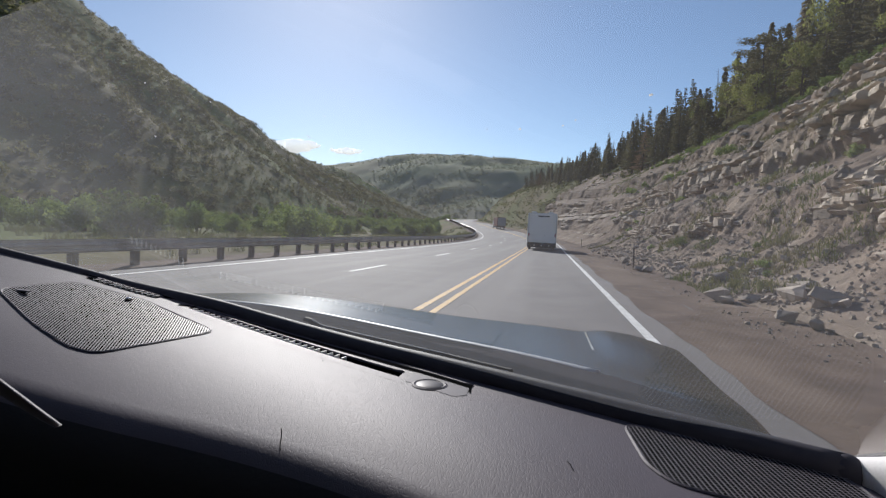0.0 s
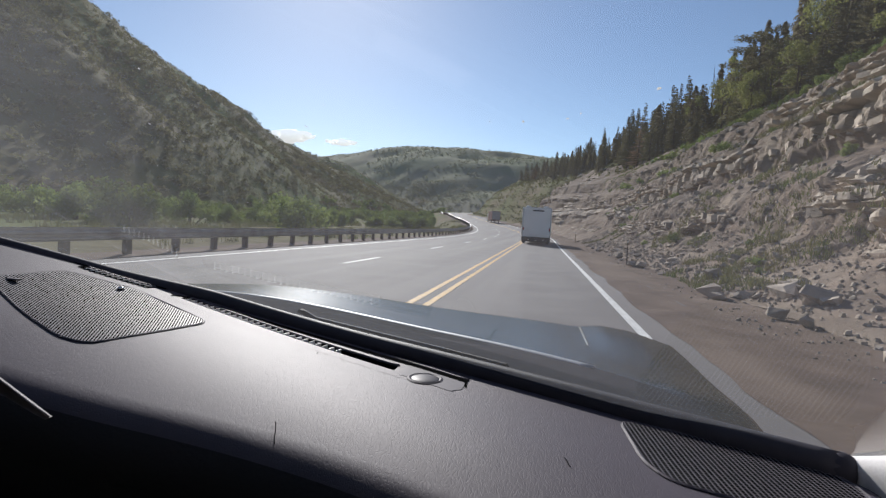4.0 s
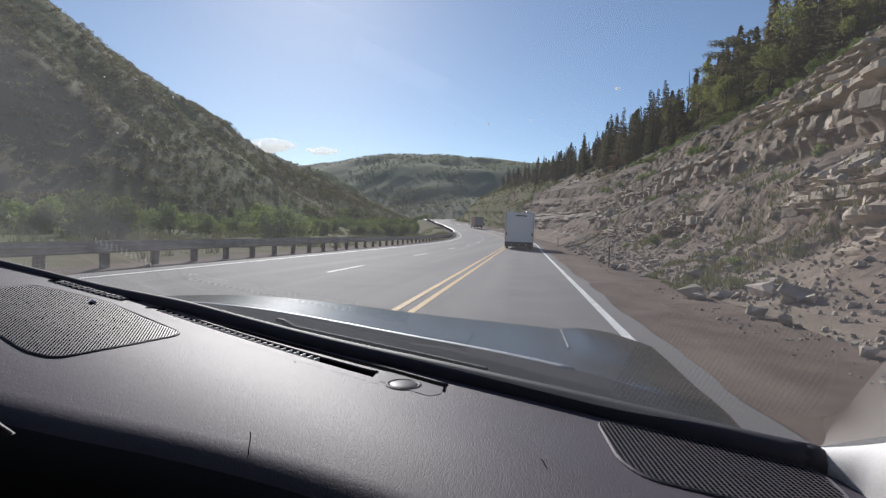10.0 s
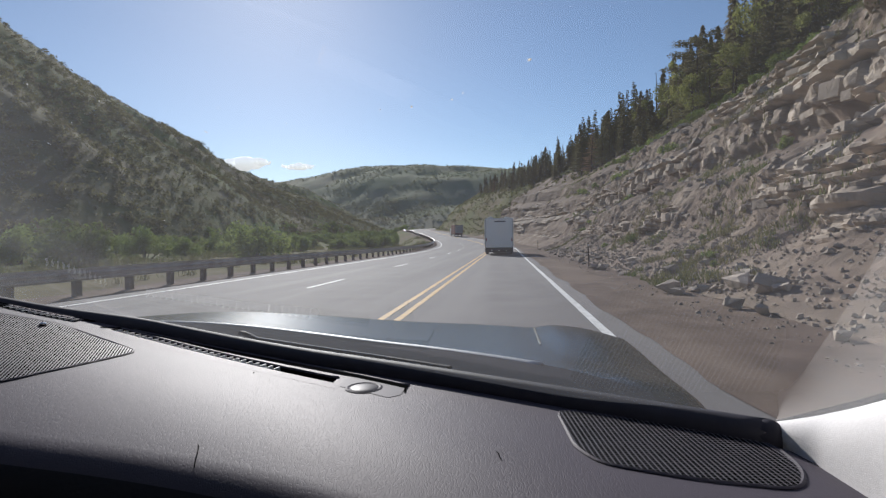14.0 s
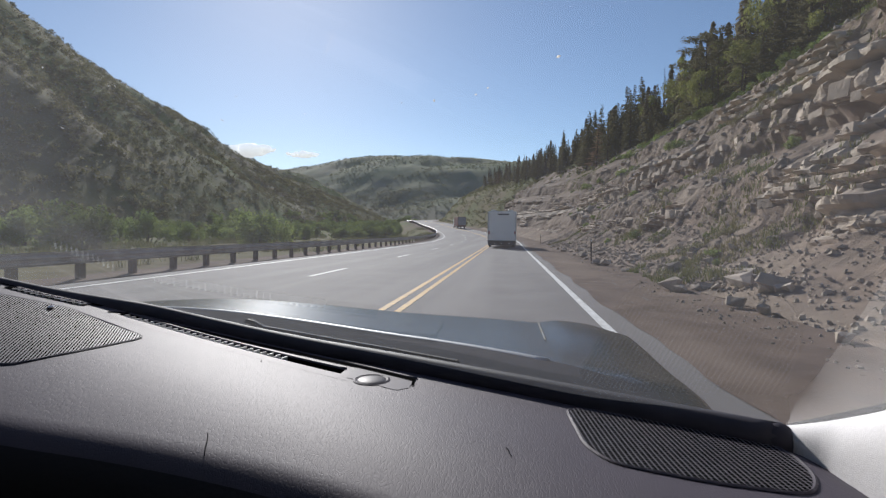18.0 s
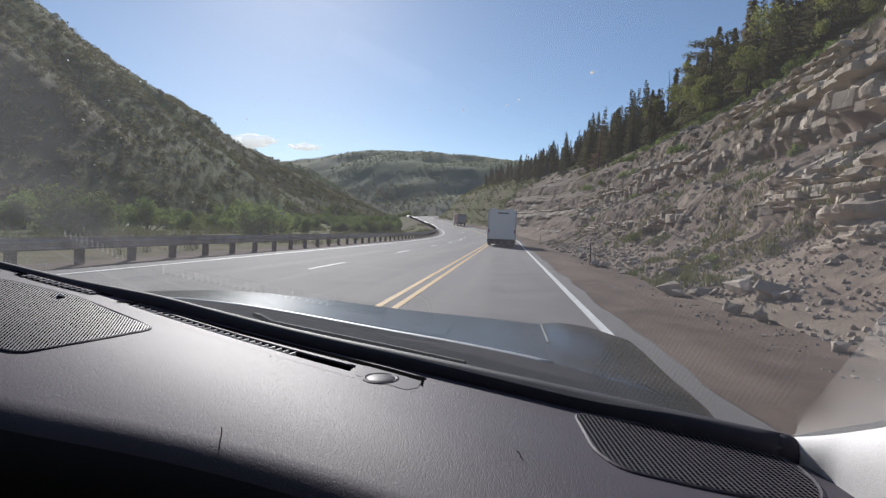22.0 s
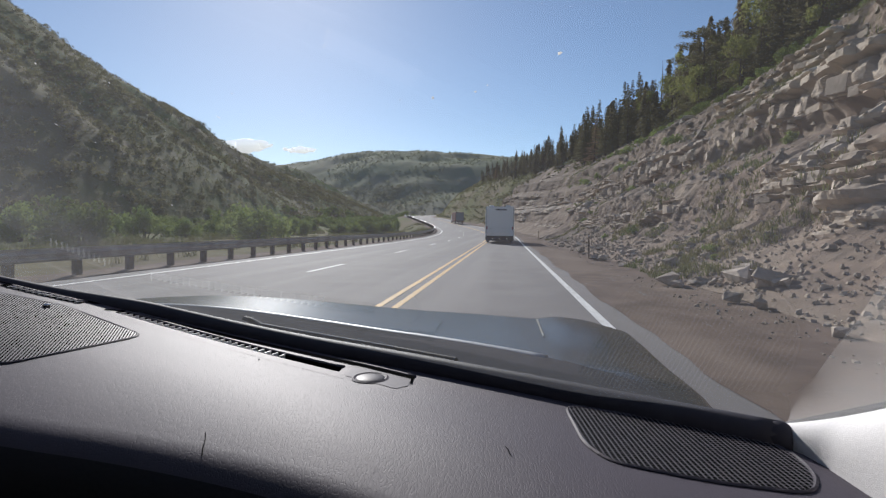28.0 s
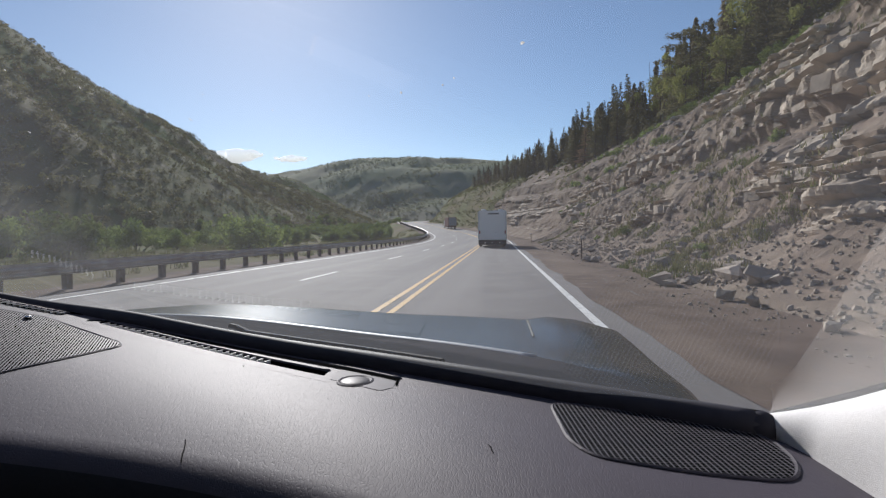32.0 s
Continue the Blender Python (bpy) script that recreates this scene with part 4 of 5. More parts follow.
def travel_trailer():
    t = tagged(new("travel_trailer"), "white box-shaped travel trailer seen from behind in the lane", "trailer")
    body = box_bm(2.5, 7.2, 2.55, (0, 3.6, 0.62 + 1.275), 0.09, 3)
    part("body", body, TRAILER_WHITE, t, smooth=False)
    part("rear_panel", box_bm(2.26, 0.02, 2.3, (0, -0.008, 1.93), 0.008), TRAILER_WHITE, t)
    for x in (-1.17, 1.17):
        part("corner_trim", box_bm(0.05, 0.03, 2.45, (x, -0.006, 1.9), 0.01), TRAILER_TRIM, t)
    part("marker_strip", box_bm(0.95, 0.02, 0.1, (0.1, -0.02, 2.93), 0.008), BLACK, t, "dark narrow marker strip")
    part("skirt", box_bm(2.42, 0.08, 0.42, (0, 0.02, 0.46), 0.02), BLACK, t, "black lower skirt")
    part("bumper", box_bm(2.3, 0.14, 0.14, (0, -0.1, 0.4), 0.02), BLACK, t)
    part("roof_edge", box_bm(2.36, 0.06, 0.07, (0, 0.03, 3.17), 0.02), SIGN_WHITE, t, "white roof edge moulding")
    for x in (-0.62, 0.0, 0.62):
        part("marker_lamp", box_bm(0.09, 0.03, 0.05, (x, -0.18, 0.42), 0.01), SIGN_WHITE, t, "small pale lamp")
    for x in (-1.02, 1.02):
        lamp = part("tail_light", box_bm(0.08, 0.04, 0.26, (x * 1.08, -0.03, 1.35), 0.015), TAIL_RED, t)
        part("bezel", box_bm(0.11, 0.02, 0.3, (x * 1.08, -0.022, 1.35), 0.01), TRAILER_TRIM, lamp)
    part("latch", box_bm(0.09, 0.03, 0.05, (0.25, -0.03, 1.3), 0.008), BLACK, t)
    part("latch", box_bm(0.18, 0.03, 0.04, (-0.75, -0.03, 1.3), 0.008), TRAILER_TRIM, t)
    part("plate", box_bm(0.3, 0.012, 0.15, (-0.55, -0.03, 0.86), 0.004), SIGN_WHITE, t)
    for x in (-0.75, 0.7):
        part("roof_vent", box_bm(0.42, 0.5, 0.16, (x, 0.4, 3.25), 0.05, 3), SIGN_WHITE, t, "white domed roof vent")
    for x in (-1.08, 1.08):
        for y in (3.4, 4.3):
            wheel(t, x, y)
    part("axle", box_bm(2.1, 0.08, 0.08, (0, 3.4, 0.36)), BLACK, t)
    part("axle", box_bm(2.1, 0.08, 0.08, (0, 4.3, 0.36)), BLACK, t)
    part("chassis", box_bm(1.6, 6.6, 0.16, (0, 3.6, 0.55)), BLACK, t)
    part("tow_truck_bed", box_bm(1.9, 5.0, 1.2, (0, 10.2, 1.05), 0.12, 3), HOOD_PAINT, t)
    return t


TRAILER_Y = 46.0
trailer = travel_trailer()
trailer.matrix_world = pose(-0.55 + float(bend(TRAILER_Y)), TRAILER_Y, float(climb(TRAILER_Y)) - 0.02, 0, 0, 0.8)


def box_truck():
    t = tagged(new("box_truck"), "distant truck with a dark red box body", "truck")
    part("box", box_bm(2.4, 6.0, 2.5, (0, 3, 2.1), 0.05), RUST_RED, t)
    part("door_frame", box_bm(2.2, 0.03, 2.2, (0, -0.012, 2.1), 0.01), TRAILER_TRIM, t, "pale rear door")
    part("bumper", box_bm(2.3, 0.15, 0.2, (0, -0.05, 0.65), 0.03), BLACK, t)
    part("cab", box_bm(2.1, 1.8, 2.0, (0, 7.1, 1.6), 0.15, 3), SIGN_WHITE, t)
    for x in (-1.0, 1.0):
        part("tail_light", box_bm(0.15, 0.05, 0.15, (x, -0.14, 0.68), 0.02), TAIL_RED, t)
        for y in (1.4, 6.9):
            wheel(t, x, y, 0.45)
    return t


truck = box_truck()
truck.matrix_world = pose(-0.5 + float(bend(148)), 148, float(climb(148)), 0, 0, 16)


def cloud(seed, at, size):
    r = random.Random(seed)
    bm = bmesh.new()
    for k in range(16):
        t = k / 15 - 0.5
        rad = size * (0.10 + 0.10 * r.random()) * (1.2 - 1.6 * abs(t))
        bmesh.ops.create_icosphere(bm, subdivisions=2, radius=max(rad, size * 0.03), matrix=Matrix.Translation((t * size + r.uniform(-0.05, 0.05) * size, r.uniform(-0.1, 0.1) * size, r.uniform(0, 0.10) * size)))
    for v in bm.verts:
        v.co += Vector(noise.noise_vector(v.co * (9 / size))) * size * 0.05
    ob = part("cloud", bm, CLOUD, None, "", True)
    ob.matrix_world = pose(*at) @ Matrix.Diagonal((1, 1, 0.6, 1))
    return tagged(ob, "small white fair-weather cloud over the ridge", "cloud", "clouds over the ridge", "structure")


# the clouds' own glow stands in for sunlight in them
CLOUD = material("cloud_glow", (0.95, 0.95, 0.95), 1.0, spec=0.0, emit=(1.0, 1.0, 1.0), strength=0.6)
cloud(1, (-1250, 2350, 363), 290)
cloud(2, (-1480, 2300, 370), 170)
cloud(3, (-1010, 2500, 367), 140)


# ---- the car that carries the camera ----
car = tagged(new("car"), "dark grey car with a grained grey dashboard, windscreen and hood", "car")
CAR_PLACE = Matrix.Translation(SEAT) @ Matrix.Scale(CAR_SIZE, 4) @ Matrix.Translation(-SEAT)
CAR_BASE = SEAT.z - SEAT.z / CAR_SIZE  # the road's height in the car's own measure
car.matrix_world = CAR_PLACE


def dash_z(x):
    return 1.058 + 0.14 * np.maximum(0, -np.asarray(x, float) - 0.3) ** 2 - 0.03 * np.maximum(0, np.asarray(x, float)) ** 2


def dash_front(x):
    """How far ahead the dashboard's front edge lies."""
    x = np.asarray(x, float)
    return np.interp(x, FRONT_X, FRONT_Y)


FRONT_X = np.linspace(-1.9, 0.5, 72)
FRONT_Y = 0.1832 * FRONT_X**3 - 0.0146 * FRONT_X**2 - 0.5112 * FRONT_X + 0.8419


def dash_rear(x):
    return 0.612 - 0.5 * np.maximum(0, np.asarray(x, float) + 0.55) ** 2


xs = np.concatenate([np.linspace(-1.80, 0.30, 150), [0.315, 0.33, 0.345, 0.36, 0.375, 0.39]])
vs = np.concatenate([np.linspace(0, 1, 30), [1.03, 1.07, 1.11, 1.15, 1.2, 1.3, 1.6]])
V = []
for v in vs:
    f, r = dash_front(xs), dash_rear(xs)
    if v <= 1:
        y, z = f + (r - f) * v, dash_z(xs) - 0.020 * np.clip((v - 0.5) / 0.5, 0, 1) ** 2
    else:
        k = (v - 1) / 0.2
        y = r - 0.055 * np.sin(np.minimum(k, 1) * np.pi / 2)
        z = dash_z(xs) - 0.020 - 0.018 * np.sin(np.minimum(k, 1) * np.pi / 2) - 0.055 * (1 - np.cos(np.minimum(k, 1) * np.pi / 2)) - 0.6 * max(0, v - 1.2)
    z = z - 0.012 * smooth01(0.33, 0.40, xs)
    V.append(np.stack([xs, y, z], -1))


def shut_at(x):
    return -0.3683 * x * x - 0.7403 * x + 0.7729


def slot_far(x):
    return -0.2728 * x * x - 0.6835 * x + 0.7466


def slot_near(x):
    return -0.2786 * x * x - 0.6998 * x + 0.7182


PAD = np.concatenate(V)
cells, open_cells = grid_faces(len(vs), len(xs)), []
for f in cells:
    q = PAD[f]
    k = np.linspace(0, 1, 6)
    px = np.outer(q[0, 0] + (q[1, 0] - q[0, 0]) * k, np.ones(6))
    py = q[0, 1] + (q[1, 1] - q[0, 1]) * k[:, None] + (q[3, 1] - q[0, 1]) * k[None, :]
    open_cells.append(bool(np.any((px > -0.892) & (px < -0.286) & (py > slot_near(px)) & (py < slot_far(px)))))
open_cells = np.array(open_cells)
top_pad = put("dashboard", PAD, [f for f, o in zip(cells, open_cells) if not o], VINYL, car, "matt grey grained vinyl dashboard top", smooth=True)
# black plastic below the edge, with the overhang's shade in its colour
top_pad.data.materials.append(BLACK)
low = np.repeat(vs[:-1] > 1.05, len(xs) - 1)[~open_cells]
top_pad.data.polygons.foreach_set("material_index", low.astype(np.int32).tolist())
lip = [(float(x), float(dash_front(x)) + 0.022, float(dash_z(x)) + 0.002 - 0.016 * float(smooth01(-0.8, -1.15, x))) for x in np.linspace(-1.80, 0.338, 90)]
V, F = sweep(lip, [(0.020 * math.cos(a), 0.024 * math.sin(a)) for a in np.linspace(0, 2 * math.pi, 13)[:-1]], True)
seal = put("windscreen_seal", V, F, SEAL, car, "black rounded rubber seal", True)
end = bmesh.new()
bmesh.ops.create_uvsphere(end, u_segments=16, v_segments=10, radius=1.0, matrix=Matrix.Translation(lip[-1]) @ Matrix.Diagonal((0.022, 0.02, 0.024, 1)))
part("end_cap", end, SEAL, seal, smooth=True)


def rounded(points, r, n=5):
    """A closed outline with its corners rounded."""
    out, m = [], len(points)
    for i in range(m):
        p, a, b = Vector(points[i]), Vector(points[i - 1]), Vector(points[(i + 1) % m])
        u, w = (a - p), (b - p)
        k = min(r, u.length * 0.45, w.length * 0.45)
        s, e = p + u.normalized() * k, p + w.normalized() * k
        for j in range(n + 1):
            t = j / n
            out.append((s * (1 - t) + p * t) * (1 - t) + (p * (1 - t) + e * t) * t)
    return out


def inside(px, py, poly):
    hit = np.zeros(px.shape, bool)
    for (ax, ay), (bx, by) in zip(poly, poly[1:] + poly[:1]):
        cross = (ay > py) != (by > py)
        hit ^= cross & (px < (bx - ax) * (py - ay) / (by - ay + 1e-12) + ax)
    return hit


def dash_top(x, y):
    v = (dash_front(x) - y) / (dash_front(x) - dash_rear(x))
    return dash_z(x) - 0.020 * np.clip((v - 0.5) / 0.5, 0, 1) ** 2 - 0.012 * smooth01(0.33, 0.40, np.asarray(x, float))


def on_dash(p, lift):
    return (p[0], p[1], float(dash_top(p[0], p[1])) + lift)


def speaker(outline, pitch, turn, g, h, stagger):
    line = rounded([Vector((*p, 0)) for p in outline], 0.035)
    poly = [(p.x, p.y) for p in line]
    rim_v, rim_f = sweep([on_dash(p, 0.001) for p in poly + poly[:2]], [(0.0025, 0), (0, 0.002), (-0.0025, 0), (0, -0.002)], True)
    lo, hi = np.min(poly, 0), np.max(poly, 0)
    mid, span = (lo + hi) / 2, float(np.max(hi - lo)) * 0.75
    k = np.arange(-span, span, pitch)
    A, B = np.meshgrid(k, k)
    c, s = math.cos(turn), math.sin(turn)
    if stagger:
        A = A + np.where(np.round(B / pitch).astype(int) % 2 == 0, 0.0, pitch / 2)
    X, Y = mid[0] + A * c - B * s, mid[1] + A * s + B * c
    ok = inside(X, Y, poly)
    X, Y = X[ok][:, None], Y[ok][:, None]
    corner = np.array(((-1, -1), (1, -1), (1, 1), (-1, 1)), float)
    ring = np.concatenate([corner * 0.5, corner * (g, h)]) * pitch
    VX, VY = X + ring[:, 0] * c - ring[:, 1] * s, Y + ring[:, 0] * s + ring[:, 1] * c
    cover = np.stack([VX, VY, dash_top(VX, VY) + 0.0026], -1).reshape(-1, 3)
    F = [(i + j, i + (j + 1) % 4, i + 4 + (j + 1) % 4, i + 4 + j) for i in range(0, len(cover), 8) for j in range(4)]
    # a flat near-black sheet puts the shade inside the holes into colour
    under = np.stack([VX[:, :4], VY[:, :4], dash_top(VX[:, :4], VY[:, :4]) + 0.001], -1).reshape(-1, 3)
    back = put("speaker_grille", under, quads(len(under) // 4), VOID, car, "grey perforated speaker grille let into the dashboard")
    put("rim", rim_v, rim_f, VINYL, back)
    put("mesh_cover", cover, F, GRILLE, back, "perforated grey cover")
    return back


speaker([(0.088, 0.783), (0.318, 0.703), (0.338, 0.66), (0.332, 0.60), (0.305, 0.556), (0.21, 0.566), (0.12, 0.596), (0.098, 0.64)], 0.0060, 0.10, 0.36, 0.43, False)
speaker([(-1.155, 0.87), (-1.15, 1.05), (-0.985, 1.085), (-0.73, 1.0), (-0.752, 0.86), (-0.785, 0.745), (-0.84, 0.742), (-0.965, 0.785)], 0.0050, 0.52, 0.27, 0.46, False)
part("sensor", cyl_bm(0.008, 0.005, 0.006, 20, Matrix.Translation(on_dash((-0.995, 1.047), 0.006))), CHROME, car, "small shiny round light sensor", True)
part("clip", box_bm(0.03, 0.012, 0.004, on_dash((-1.115, 0.895), 0.006), 0.0015), GRILLE, car, "grey plastic clip")

# defroster outlets: a shut line, a pale lip and a dark slot with ribs
def short_line(x):
    return 1.131 + 0.12 * (x + 1.168)


def strip(name, near, far, x0, x1, lift, mat, parent, label="", cuts=40):
    """A flat strip on the dashboard between two curves."""
    V = []
    for x in np.linspace(x0, x1, cuts + 1):
        V += [on_dash((x, near(x)), lift), on_dash((x, far(x)), lift)]
    return put(name, V, grid_faces(cuts + 1, 2), mat, parent, label)


def bead(name, line, x0, x1, w, h, mat, parent, label="", cuts=40):
    """A low rounded moulding along a curve."""
    pts = [on_dash((x, line(x)), 0.0005) for x in np.linspace(x0, x1, cuts + 1)]
    V, F = sweep(pts, [(-w, -0.002), (-w * 0.6, h), (w * 0.6, h), (w, -0.002)], True)
    return put(name, V, F, mat, parent, label, True)


def wall(name, line, x0, x1, depth, mat, parent, cuts=40):
    """An upright strip that drops from the dashboard's surface along a curve."""
    V = []
    for x in np.linspace(x0, x1, cuts + 1):
        V += [on_dash((x, line(x)), 0.0006), on_dash((x, line(x)), -depth)]
    return put(name, V, grid_faces(cuts + 1, 2), mat, parent)


def outlet(shut, near, far, shut_x, slot_x, rib_x, ribs, depth, label):
    # with no depth, the slot's shade is only a flat near-black strip
    bed = strip("defroster_outlet", near, far, slot_x[0], slot_x[1], -depth if depth else 0.0015, VOID, car, label)
    if depth:
        wall("slot_wall", near, slot_x[0], slot_x[1], depth, VOID, bed)
        wall("slot_wall", far, slot_x[0], slot_x[1], depth, VOID, bed)
        strip("slot_border", lambda x: near(x) - 0.028, near, slot_x[0] - 0.02, slot_x[1] + 0.02, 0.0003, VINYL, bed)
        strip("slot_border", far, lambda x: shut(x) - 0.005, slot_x[0] - 0.02, slot_x[1] + 0.02, 0.0003, VINYL, bed)
        for a, b in ((slot_x[0] - 0.02, slot_x[0]), (slot_x[1], slot_x[1] + 0.02)):
            strip("slot_border", near, far, a, b, 0.0003, VINYL, bed, cuts=2)
    strip("shut_line", lambda x: shut(x) - 0.007, lambda x: shut(x) + 0.007, shut_x[0], shut_x[1], 0.0015, VOID, bed)
    bead("lip", lambda x: far(x) + 0.006, slot_x[0] + 0.01, slot_x[1], 0.004, 0.0026, VINYL, bed)
    bead("edge", lambda x: shut(x) + 0.011, shut_x[0] + 0.03, shut_x[1], 0.004, 0.0022, VINYL, bed)
    rib_mesh = None
    for x in np.linspace(rib_x[0], rib_x[1], ribs):
        a, b = Vector((x, near(x))), Vector((x + 0.006, far(x)))
        turn = Matrix.Rotation(math.atan2(b.y - a.y, b.x - a.x), 4, "Z")
        if rib_mesh is None:
            ob = part("rib", box_bm((b - a).length * 0.95, 0.0024, 0.022 if depth else 0.006, (0, 0, -0.0105 if depth else 0)), RIB, bed)
            rib_mesh = ob.data
        else:
            ob = new("rib", rib_mesh)
            ob.parent = bed
        mid = (a + b) / 2
        ob.matrix_local = Matrix.Translation(on_dash((mid.x, mid.y), 0.001)) @ turn
    return bed


vent = outlet(shut_at, slot_near, slot_far, (-0.885, -0.149), (-0.892, -0.286), (-0.88, -0.43), 26, 0.026, "long dark defroster outlet with ribs")
hook = [(-0.919, 1.122), (-0.905, 1.135), (-0.885, shut_at(-0.885))]
V, F = sweep([on_dash(p, 0.0012) for p in hook], [(-0.004, 0), (0, 0.0012), (0.005, 0)])
put("shut_line", V, F, VOID, vent)
put("shut_line", [on_dash(p, 0.0016) for p in ((-0.153, shut_at(-0.153) - 0.007), (-0.149, shut_at(-0.149) - 0.007), (-0.146, shut_at(-0.146) - 0.03), (-0.151, shut_at(-0.151) - 0.03))], [(0, 1, 2, 3)], VOID, vent)
outlet(short_line, lambda x: short_line(x) - 0.030, lambda x: short_line(x) - 0.012, (-1.2, -0.959), (-1.17, -0.985), (-1.15, -0.995), 12, 0, "short dark defroster outlet with ribs")
# round sun sensor on its smooth plate
plate = []
for x in np.linspace(-0.268, -0.152, 16):
    taper = 0.03 * float(smooth01(-0.172, -0.148, x))
    plate += [on_dash((x, shut_at(x) - 0.072 + taper), 0.0008), on_dash((x, shut_at(x) - 0.008), 0.0008)]
plate = put("sensor_plate", plate, grid_faces(16, 2), PLATE, car, "smooth grey plate round the sensor")
dome = bmesh.new()
bmesh.ops.create_uvsphere(dome, u_segments=32, v_segments=16, radius=1.0, matrix=Matrix.Translation(on_dash((-0.222, 0.866), 0.0)) @ Matrix.Diagonal((0.026, 0.026, 0.0042, 1)))
part("sun_sensor", dome, LENS, plate, "round domed glossy sensor lens", True)
V, F = sweep([on_dash((-0.222 + 0.028 * math.cos(a), 0.866 + 0.028 * math.sin(a)), 0.0012) for a in np.linspace(0, 6.5, 34)], [(0.0035, 0), (0, 0.0016), (-0.0035, 0), (0, -0.002)], True)
put("bezel", V, F, VINYL, plate)
# lower dashboard and instrument hood; the face's near-black holds the overhang's shade
part("dash_face", box_bm(1.9, 0.04, 0.6, (-0.55, 0.47, 0.66), 0.01), VOID, car, "black dashboard face with the overhang's shade in its colour")
a, b = Vector((-0.70, 0.45, 1.176)), Vector((-0.543, 0.45, 1.096))
V = []
for k in range(13):
    p, w = a.lerp(b, k / 12), 0.014 * (1 - k / 12) ** 0.7 + 0.0008
    V += [p, p + Vector((-0.5 * w, -0.004, -w)), p + Vector((-0.5 * w, 0.004, -w)), p + Vector((0, 0.004, 0))]
trim_body = put("instrument_trim", V, [(4 * k + j, 4 * k + (j + 1) % 4, 4 * k + 4 + (j + 1) % 4, 4 * k + 4 + j) for k in range(12) for j in range(4)], GRILLE, car, "dark tapered trim of the instrument hood")
V, F = sweep([a.lerp(b, k / 12) + Vector((0, -0.001, 0.001)) for k in range(13)], [(0.0022, 0), (0, 0.0018), (-0.0022, 0), (0, -0.0018)], True)
put("trim_edge", V, F, GRILLE, trim_body, "thin pale edge", True)

# windscreen: curved sheet from the seal to the roof
gu, gv = np.linspace(-2.02, 0.62, 60), np.linspace(0, 1, 16)
U, W = np.meshgrid(gu, gv)
X = U
Z = 1.05 + 0.55 * W
Y = 0.8756 - 0.5581 * U - 0.072 * U**2 + 0.0499 * U**3 + 0.13 * (U - 0.12 + np.sqrt((U - 0.12) ** 2 + 0.0016)) - 0.66 * W
pane = put("windscreen", np.stack([X, Y, Z], -1).reshape(-1, 3), grid_faces(16, 60), GLASS, car, "clear raked windscreen", True)
pane.visible_shadow = False

def on_pane(u, w):
    i, j = (u + 2.02) / 2.64 * 59, w * 15
    a, b = int(i), int(j)
    return Vector([float(q[b, a] * (1 - i + a) + q[b, a + 1] * (i - a)) * (1 - j + b) + float(q[b + 1, a] * (1 - i + a) + q[b + 1, a + 1] * (i - a)) * (j - b) for q in (X, Y, Z)])


# insect marks and dried drops on the glass
MARK = material("dried_mark", (0.75, 0.72, 0.68), 0.8, leafy=0.5)
for u, w, long, wide in ((-0.594, 0.84, 4, 3), (-0.482, 0.786, 3, 3), (-0.567, 0.764, 2, 2), (-0.653, 0.735, 8, 2), (-0.597, 0.69, 3, 2), (-0.333, 0.702, 8, 2), (-0.529, 0.531, 3, 3), (-0.71, 0.632, 3, 2), (-0.295, 0.733, 3, 2), (-0.065, 0.68, 3, 3), (-0.097, 0.684, 2, 2), (-0.027, 0.679, 3, 2), (-0.017, 0.684, 2, 2), (0.035, 0.703, 4, 3), (-0.211, 0.691, 2, 2)):
    p = on_pane(u, w)
    side, rise = (on_pane(u + 0.02, w) - p).normalized(), (on_pane(u, w + 0.02) - p).normalized()
    side, rise = (side * 0.8 - rise * 0.6, rise * 0.8 + side * 0.6) if long > wide * 2 else (side, rise)
    n_ = side.cross(rise).normalized()
    p = p - n_ * 0.001
    ring_ = [p + side * (0.00042 * long * math.cos(t)) * (1 + 0.25 * math.sin(3 * t + u * 40)) + rise * (0.00042 * wide * math.sin(t)) for t in np.linspace(0, 6.283, 11)[:-1]]
    put("dried_mark", ring_ + [p - n_ * 0.0005], [(i, (i + 1) % 10, 10) for i in range(10)], MARK, pane)

# cabin shell behind the eye
part("roof", box_bm(2.7, 2.4, 0.05, (-0.7, -0.9, 1.66), 0.02), HEADLINER, car, "pale headliner roof")
part("roof_skin", box_bm(2.66, 2.46, 0.07, (-0.72, -0.92, 1.722), 0.06, 4), HOOD_PAINT, car, "dark grey painted roof", True)
part("tailgate", box_bm(2.7, 0.07, 0.95, (-0.72, -2.3, 0.42), 0.03), HOOD_PAINT, car)
for x in (-1.85, 0.41):
    part("tail_light", box_bm(0.3, 0.06, 0.2, (x, -2.34, 0.72), 0.03), TAIL_RED, car)
part("rear_wall", box_bm(2.7, 0.06, 1.6, (-0.7, -2.1, 0.9), 0.01), BLACK, car)
part("door_panel", box_bm(0.06, 2.3, 0.85, (0.62, -0.85, 0.62), 0.02), BLACK, car)
part("door_panel", box_bm(0.06, 2.3, 0.85, (-2.02, -0.85, 0.62), 0.02), BLACK, car)
part("cabin_floor", box_bm(2.7, 2.7, 0.05, (-0.7, -0.8, 0.2), 0.01), BLACK, car)

# pillars
pillar_section = [(-0.055, -0.02), (-0.05, 0.012), (-0.02, 0.028), (0.03, 0.028), (0.06, 0.0), (0.05, -0.03)]
inner = [(0.345, 0.725, 1.035), (0.37, 0.64, 1.036), (0.378, 0.56, 1.02), (0.385, 0.40, 0.98), (0.36, 0.10, 0.93)]
